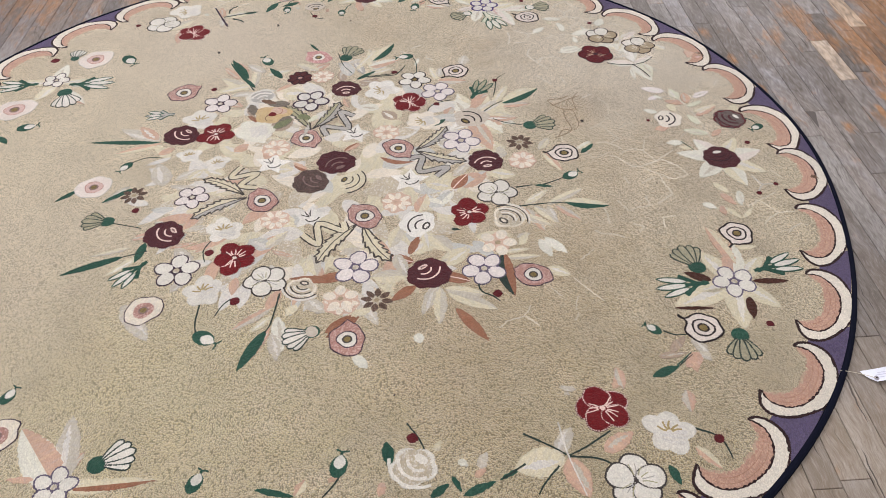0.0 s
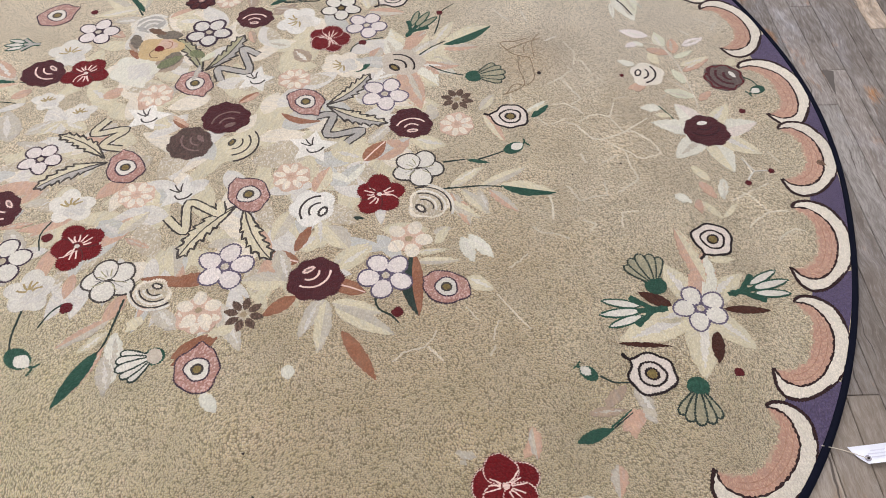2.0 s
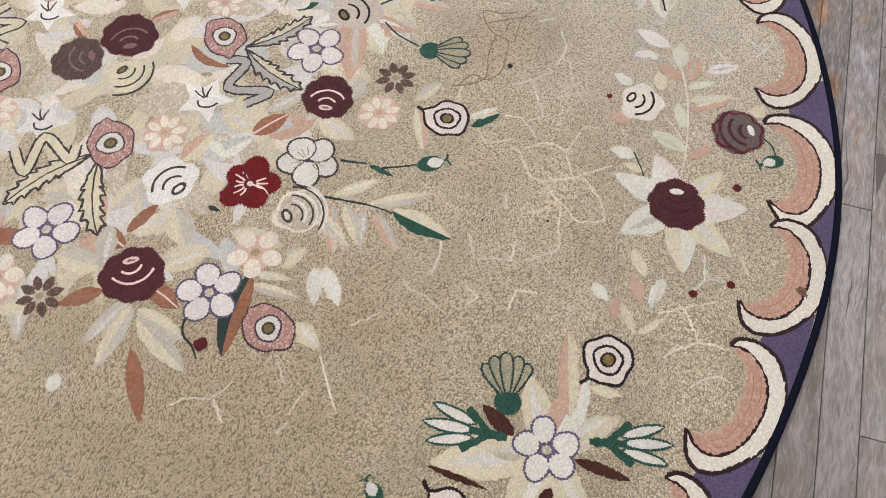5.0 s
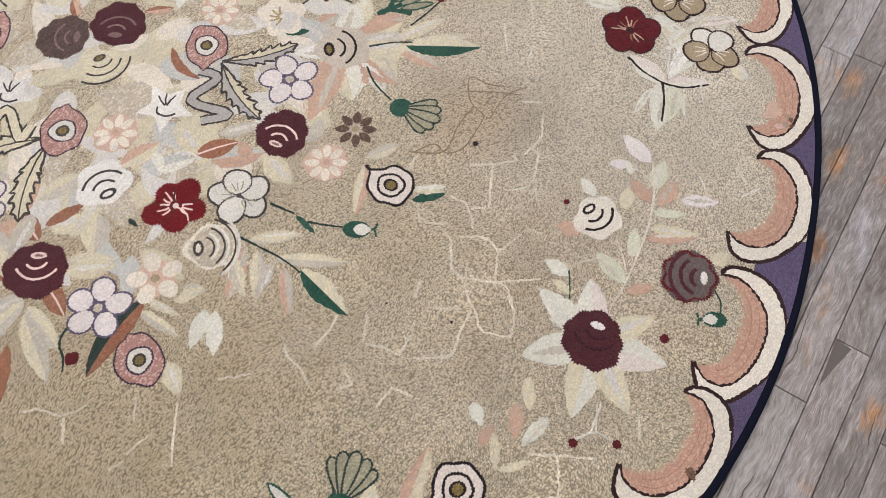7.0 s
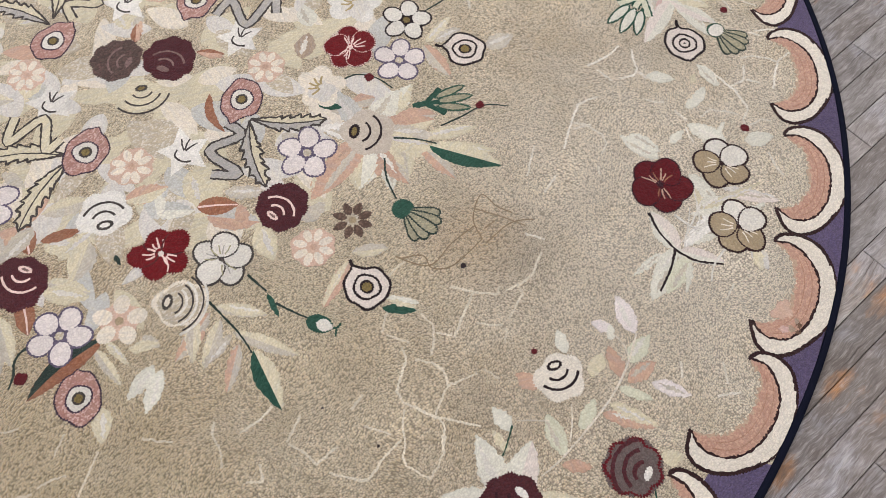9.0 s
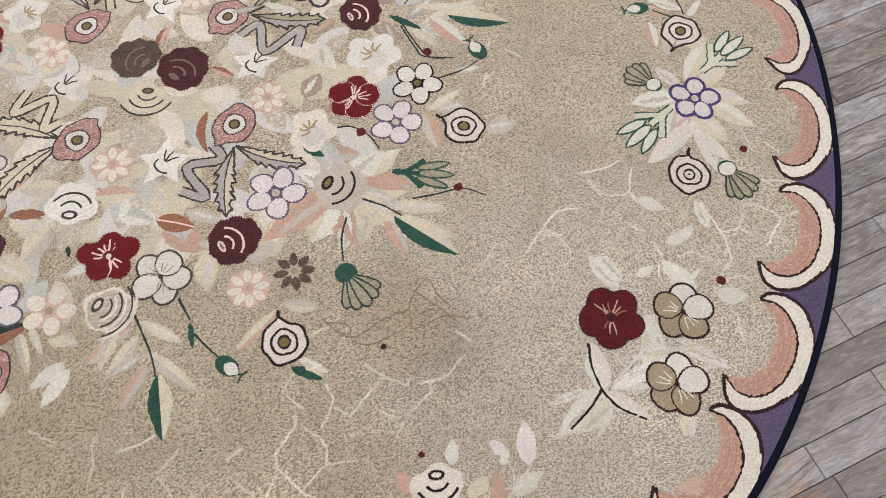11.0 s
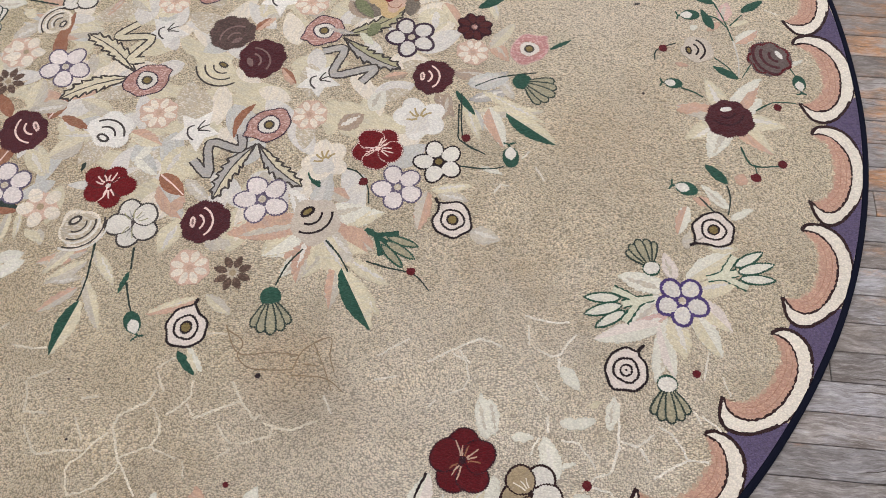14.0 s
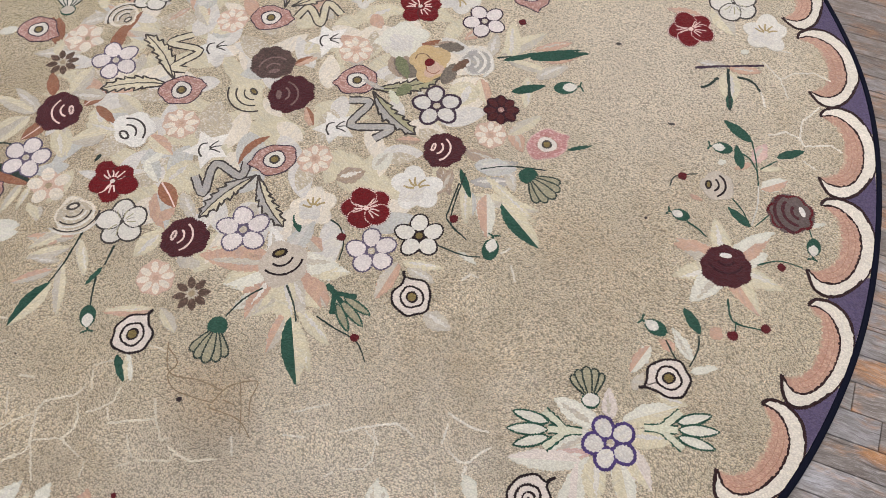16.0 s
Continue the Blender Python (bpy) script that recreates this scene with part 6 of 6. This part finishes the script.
leaf(-0.246, 1.067, 0.081, -118, 0.42, "green")
leaf(-0.224, 1.127, 0.067, 127, 0.38, "green")
leaf(-0.027, 1.109, 0.063, -120, 0.4, "green")
leaf(0.249, 1.068, 0.063, -135, 0.45, "green")
leaf(0.712, -0.776, 0.070, 21, 0.4, "green")
leaf(0.141, -0.895, 0.059, -83, 0.5, "green")
leaf(0.224, -1.024, 0.045, 35, 0.5, "green")
leaf(0.286, -1.025, 0.070, 21, 0.3, "green")
leaf(0.268, -0.982, 0.038, -65, 0.4, "green")
leaf(0.691, -0.989, 0.046, -75, 0.45, "green")
leaf(-0.113, -0.983, 0.080, -15, 0.2, "green")
leaf(0.359, -0.997, 0.059, 27, 0.2, "green")
leaf(-1.012, 0.268, 0.050, -49, 0.5, "green")
leaf(-0.165, 1.062, 0.067, -157, 0.4, "green")
leaf(-0.016, -0.969, 0.041, -118, 0.5, "cream", "peach")
leaf(0.136, -0.986, 0.032, -110, 0.6, "peach")
leaf(0.311, -0.987, 0.029, 35, 0.6, "peach")
leaf(0.281, -0.948, 0.025, -34, 0.6, "white")
leaf(0.238, -0.925, 0.028, 63, 0.5, "cream")
leaf(0.324, -0.970, 0.040, 68, 0.5, "grey")
leaf(0.028, -0.978, 0.027, 38, 0.6, "peach")
leaf(0.640, -0.744, 0.061, -86, 0.4, "peach", "grey")
leaf(0.774, -0.815, 0.057, -95, 0.5, "peach", "grey")
leaf(0.572, -0.951, 0.078, 32, 0.5, "peach")
leaf(0.752, -0.951, 0.067, -54, 0.35, "cream", "peach")
leaf(0.833, -0.720, 0.055, -139, 0.6, "peach")
leaf(0.835, -0.712, 0.036, -66, 0.5, "grey")
leaf(0.477, -0.950, 0.074, 58, 0.5, "grey")
leaf(0.492, -0.957, 0.104, -170, 0.6, "cream")
leaf(0.498, -0.958, 0.093, -73, 0.5, "peach")
leaf(0.544, -0.797, 0.036, 164, 0.4, "grey")
stem("darkgreen", 0.006, (0.417, -0.897), (0.469, -0.930), (0.496, -0.951))
stem("darkgreen", 0.006, (0.593, -0.903), (0.541, -0.935), (0.498, -0.955))
stem("darkgreen", 0.006, (0.498, -0.955), (0.558, -0.965), (0.597, -0.990))
stem("darkgreen", 0.006, (0.478, -0.975), (0.445, -1.010), (0.430, -1.033))
stem("darkgreen", 0.006, (0.413, -0.966), (0.365, -0.995))
stem("white", 0.005, (0.492, -0.875), (0.499, -0.951), (0.520, -1.043))
stem("darkgreen", 0.005, (0.184, -0.854), (0.206, -0.890), (0.221, -0.930))
stem("darkgreen", 0.005, (0.764, -0.910), (0.808, -0.936), (0.818, -0.985))
stem("darkgreen", 0.005, (0.049, -0.968), (0.034, -0.991), (0.018, -1.009))
stem("darkgreen", 0.004, (0.778, -0.750), (0.813, -0.723))
stem("ecru", 0.0055, (1.030, 0.326), (1.061, 0.268), (1.082, 0.201), (1.096, 0.090), (1.095, 0.038))
stem("ecru", 0.004, (1.086, 0.110), (1.066, 0.135), (1.044, 0.155))
stem("ecru", 0.004, (1.040, 0.108), (1.022, 0.089), (1.005, 0.069))
stem("ecru", 0.004, (1.050, 0.285), (1.031, 0.294), (1.009, 0.296))
stem("white", 0.006, (0.969, 0.516), (0.952, 0.558), (0.934, 0.606))
stem("white", 0.004, (0.966, 0.524), (0.947, 0.554), (0.929, 0.578))
stem("white", 0.004, (0.967, 0.525), (0.966, 0.556), (0.968, 0.582))
stem("black", 0.007, (0.887, 0.514), (0.924, 0.499), (0.968, 0.494))
stem("black", 0.007, (0.968, 0.494), (0.987, 0.463), (1.006, 0.414))
stem("black", 0.007, (0.968, 0.494), (1.007, 0.505), (1.044, 0.537))
stem("white", 0.006, (0.920, 0.545), (0.967, 0.560), (0.903, 0.617))
stem("white", 0.006, (1.024, 0.580), (1.034, 0.524), (1.052, 0.495))
stem("plum", 0.010, (-0.412, 0.900), (-0.442, 0.967), (-0.476, 1.049))
stem("darkgreen", 0.011, (-0.436, 0.972), (-0.374, 0.988), (-0.316, 1.003))
leaf(-0.366, 0.990, 0.052, 14, 0.4, "green")
stem("darkgreen", 0.010, (-0.401, 0.956), (-0.373, 0.942), (-0.358, 0.926))
stem("darkgreen", 0.009, (-0.419, 0.998), (-0.418, 1.031), (-0.395, 1.056))
stem("green", 0.005, (-0.249, 1.066), (-0.199, 1.086), (-0.135, 1.104))
stem("green", 0.005, (-0.208, 1.037), (-0.201, 1.070), (-0.171, 1.094))
stem("green", 0.005, (-0.180, 1.099), (-0.216, 1.129))
stem("white", 0.005, (-0.135, 1.104), (-0.084, 1.112), (-0.032, 1.110))
stem("green", 0.004, (-0.083, 1.059), (-0.059, 1.087), (-0.030, 1.106))
stem("green", 0.004, (-0.073, 1.140), (-0.031, 1.117))
stem("green", 0.005, (0.008, 0.982), (0.017, 1.008), (0.030, 1.029))
stem("green", 0.004, (0.057, 1.140), (0.031, 1.181), (0.030, 1.227))
stem("green", 0.005, (0.155, 1.101), (0.199, 1.122), (0.196, 1.179))
stem("green", 0.004, (0.197, 1.127), (0.225, 1.130))
stem("darkgreen", 0.004, (-0.065, 0.927), (-0.095, 0.932), (-0.119, 0.976))
stem("darkgreen", 0.005, (0.286, 1.008), (0.317, 1.035))
stem("darkgreen", 0.005, (0.254, 1.066), (0.283, 1.071), (0.323, 1.064))
stem("green", 0.004, (-0.075, 1.220), (-0.044, 1.235))
stem("green", 0.004, (1.226, 0.158), (1.244, 0.143), (1.252, 0.124))
stem("white", 0.005, (1.149, -0.187), (1.171, -0.159), (1.206, -0.159))
stem("white", 0.005, (1.171, -0.159), (1.152, -0.118))
stem("green", 0.004, (1.006, 0.058), (1.024, 0.028), (1.031, 0.013))
stem("darkgreen", 0.005, (0.768, -0.650), (0.790, -0.663), (0.817, -0.665))
stem("green", 0.005, (0.773, -0.749), (0.795, -0.732), (0.812, -0.717))
# the border: flowers

maroon_rose(0.084, 1.082, 0.052, -166, "maroon", "darkplum")
maroon_rose(1.097, -0.029, 0.052, 100, "maroon", "darkplum")
maroon_rose(-0.091, 1.181, 0.050, 120, "greyrose")
maroon_rose(1.181, 0.157, 0.049, 25, "greyrose")
ring_rose(0.669, 0.858, 0.047, 149, "blush", "blush")
ring_rose(0.360, 1.033, 0.047, -50, "blush")
ring_rose(1.037, -0.345, 0.047, -124, "blush")
ring_rose(0.860, -0.649, 0.049, 139, "blush")
pink_rose(-1.016, 0.416, 0.062, 26, "white")
pink_rose(-0.835, 0.709, 0.058, 37, "white")
pink_rose(-0.655, -0.822, 0.045, 35, "white")
five_petal(0.521, 0.965, 0.052, -142, "iris", "greywhite")
five_petal(0.976, -0.511, 0.051, 108, "purple", "white")
five_petal(-0.933, 0.583, 0.043, 76, "plum", "white")
five_petal(-0.503, -0.948, 0.044, 82, "purple", "white")
red_flower(-0.527, 0.862, 0.055, 151, "redlined")
red_flower(0.861, 0.574, 0.057, -179, "darkred")
red_flower(0.589, -0.848, 0.056, 29, "redlined")
pansy(0.906, 0.695, 0.055, 98, "tan")
pansy(1.014, 0.615, 0.055, 95, "tan")
pansy(0.619, -1.018, 0.060, 31, "grey")
pansy(-0.649, 0.940, 0.061, 14, "grey")
soft_flower(-0.580, 1.033, 0.058, -169)
soft_flower(0.711, -0.915, 0.053, 75)
shell_rose(-0.103, 1.022, 0.038, -80, "sand")
shell_rose(1.000, 0.173, 0.044, 161, "ivory")
shell_rose(0.193, -0.957, 0.048, 45, "greywhite")
bud(-0.003, 0.964, 0.028, -92)
bud(-0.206, 1.008, 0.031, -83)
bud(-0.024, 1.240, 0.030, 5)
bud(0.267, 0.981, 0.033, -104)
bud(1.247, 0.108, 0.028, -150)
bud(0.747, -0.643, 0.026, 137)
bud(0.048, -0.941, 0.036, 77)
bud(-0.230, -0.958, 0.032, 66)
bud(-0.664, -0.719, 0.029, 65)
bud(-0.945, 0.313, 0.039, 17)
bud(-0.717, 0.693, 0.045, -54)
fan(0.456, 0.908, 0.065, -155, "white", "sage")
fan(0.689, 0.932, 0.071, 5, "white", "sage")
fan(0.902, -0.456, 0.079, 106, "green", "sage")
fan(0.935, -0.676, 0.074, -98, "green", "sage")
fan(-0.431, -0.904, 0.075, 23, "green", "white")
fan(-0.910, 0.723, 0.054, 87, "green", "white")
fan(-0.883, 0.502, 0.089, -72, "green", "white")
tulip(0.466, 1.027, 0.123, 107, "sagepale", "pearl")
tulip(0.523, 0.899, 0.125, -72, "sagepale", "pearl")
tulip(0.903, -0.511, 0.117, -176, "green", "white")
tulip(1.046, -0.478, 0.113, 13, "green", "white")
tulip(-0.998, 0.565, 0.120, -176, "green", "white")
tulip(-0.869, 0.552, 0.133, -1, "green", "white")
berry(-0.101, 0.946, 0.011, "berry")
berry(0.044, 1.187, 0.010, "berry")
berry(0.229, 1.127, 0.012, "berry")
berry(0.191, 1.184, 0.011, "berry")
berry(0.664, 0.986, 0.009, "berry")
berry(1.194, 0.035, 0.009, "berry")
berry(1.149, -0.192, 0.008, "berry")
berry(1.207, -0.158, 0.008, "berry")
berry(0.939, 0.172, 0.006, "berry")
berry(0.194, -0.890, 0.013, "berry")
berry(0.805, -0.938, 0.012, "berry")
berry(1.013, -0.649, 0.010, "berry")
berry(-0.974, 0.715, 0.016, "berry")
berry(-0.740, 0.940, 0.010, "berry")
berry(0.883, 0.790, 0.010, "berry")
# drawn outline and mended threads in the stained place

leaf(-0.142, 0.299, 0.078, -116, 0.55, "drab")
leaf(-0.188, 0.235, 0.074, 41, 0.4, "drabgreen")
leaf(-0.147, 0.367, 0.071, 178, 0.5, "drab")
leaf(-0.269, 0.373, 0.064, -75, 0.45, "drab")
leaf(-0.241, 0.395, 0.057, -24, 0.4, "umber")
leaf(-0.081, 0.246, 0.064, -100, 0.22, "stone")
leaf(-0.119, 0.298, 0.049, -25, 0.5, "drabgreen")
leaf(-0.055, 0.293, 0.047, -131, 0.4, "sagepale")
stem("faint", 0.0036, (0.658, 0.113), (0.679, 0.147), (0.708, 0.143), (0.728, 0.168), (0.729, 0.208), (0.725, 0.249))
stem("faint", 0.0036, (0.725, 0.249), (0.684, 0.264), (0.656, 0.309), (0.693, 0.314), (0.721, 0.326))
stem("faint", 0.0032, (0.736, 0.248), (0.735, 0.309), (0.757, 0.346))
stem("faint", 0.0032, (0.712, 0.266), (0.713, 0.291))
stem("faint", 0.0036, (0.649, 0.109), (0.702, 0.143), (0.695, 0.203), (0.696, 0.257))
stem("faint", 0.0032, (0.670, 0.280), (0.717, 0.307), (0.757, 0.326))
# burns, spots and moth marks on the field
berry(0.742, 0.188, 0.006, "spot")
berry(0.160, -0.781, 0.003, "spot")
mark(-0.417, 0.712, 0.004, "charcoal", "small dark burn mark", 2.2, 110)
mark(-0.229, 0.889, 0.004, "charcoal", "small dark burn mark", 2.2, 95)
berry(0.031, 0.900, 0.004, "spot")
berry(0.889, -0.126, 0.003, "spot")
berry(0.780, -0.156, 0.003, "spot")
mark(1.200, 0.530, 0.007, "brownpale", "scorched brown fleck")
mark(1.205, 0.545, 0.006, "umber", "scorched brown fleck")
mark(1.197, 0.548, 0.005, "brownpale", "scorched brown fleck")
mark(1.192, 0.520, 0.008, "rosepale", "scorched brown fleck")
mark(1.212, 0.533, 0.005, "umber", "scorched brown fleck")
mark(1.168, 0.545, 0.022, "peachground", "bleached pale patch", 0.8, 25)
mark(1.3205, -0.137, 0.012, "umber", "scorched brown patch", 0.6, 40)


# ---- the paper tag tied to the rug ----
def build_tag():
    tag = tagged(new("price_tag"), "curled white card tag tied to the rug by string", "tag")
    deg, x, y = 3.0, 1.157, -0.808
    rows, cols, verts, faces = 5, 12, [], []
    for i in range(cols + 1):
        u = 0.105 * i / cols
        for j in range(rows + 1):
            v = 0.031 * (j / rows - 0.5)
            z = 0.004 + 0.010 * (u / 0.105) ** 2 + 0.010 * (2 * v / 0.031) ** 2 * (0.4 + 0.6 * u / 0.105)
            cut = 0.024 * (1 - j / rows) * (1 - u / 0.105)
            verts.append((*turned([(u + cut, v)], x, y, deg)[0], z))
    for i in range(cols):
        for j in range(rows):
            a = i * (rows + 1) + j
            faces.append((a, a + rows + 1, a + rows + 2, a + 1))
    k = len(verts)
    verts += [(a, b, c - 0.0005) for a, b, c in verts]
    faces += [tuple(k + q for q in reversed(f)) for f in faces]
    part("card", mesh_of("card", verts, faces), PAPER, tag)
    for ring, mat, nm in ((0.0052, EYELET, "eyelet"), (0.0022, GAP, "hole")):
        cx, cy = turned([(0.027, -0.006)], x, y, deg)[0]
        zz = 0.0082 if nm == "eyelet" else 0.0086
        pts = circle(cx, cy, ring, 18)
        part(nm, mesh_of(nm, [(p, q, zz) for p, q in pts] + [(p, q, zz - 0.001) for p, q in pts],
                         [tuple(range(18))] + [(18 + i, 18 + (i + 1) % 18, (i + 1) % 18, i) for i in range(18)]), mat, tag)
    for v, u0, u1 in ((0.007, 0.035, 0.060), (0.002, 0.030, 0.072), (-0.004, 0.034, 0.066)):
        pts = turned([(u0, v - 0.001), (u1, v - 0.001), (u1, v + 0.001), (u0, v + 0.001)], x, y, deg)
        zs = [0.0052 + 0.010 * (u / 0.105) ** 2 + 0.010 * (2 * v / 0.031) ** 2 * (0.4 + 0.6 * u / 0.105) for u in (u0, u1, u1, u0)]
        part("writing", mesh_of("writing", [(p, q, z) for (p, q), z in zip(pts, zs)], [(0, 1, 2, 3)]), INK, tag)
    curve = bpy.data.curves.new("string", "CURVE")
    curve.dimensions, curve.bevel_depth = "3D", 0.0007
    sp = curve.splines.new("POLY")
    a, b = turned([(0.025, -0.006)], x, y, deg)[0], (1.112, -0.792)
    sp.points.add(8)
    for i in range(9):
        t = i / 8
        sp.points[i].co = (a[0] + (b[0] - a[0]) * t, a[1] + (b[1] - a[1]) * t + 0.003 * math.sin(3 * t), 0.008 + 0.006 * t, 1)
    ob = new("string", curve)
    curve.materials.append(STRING)
    ob.parent = tag


build_tag()
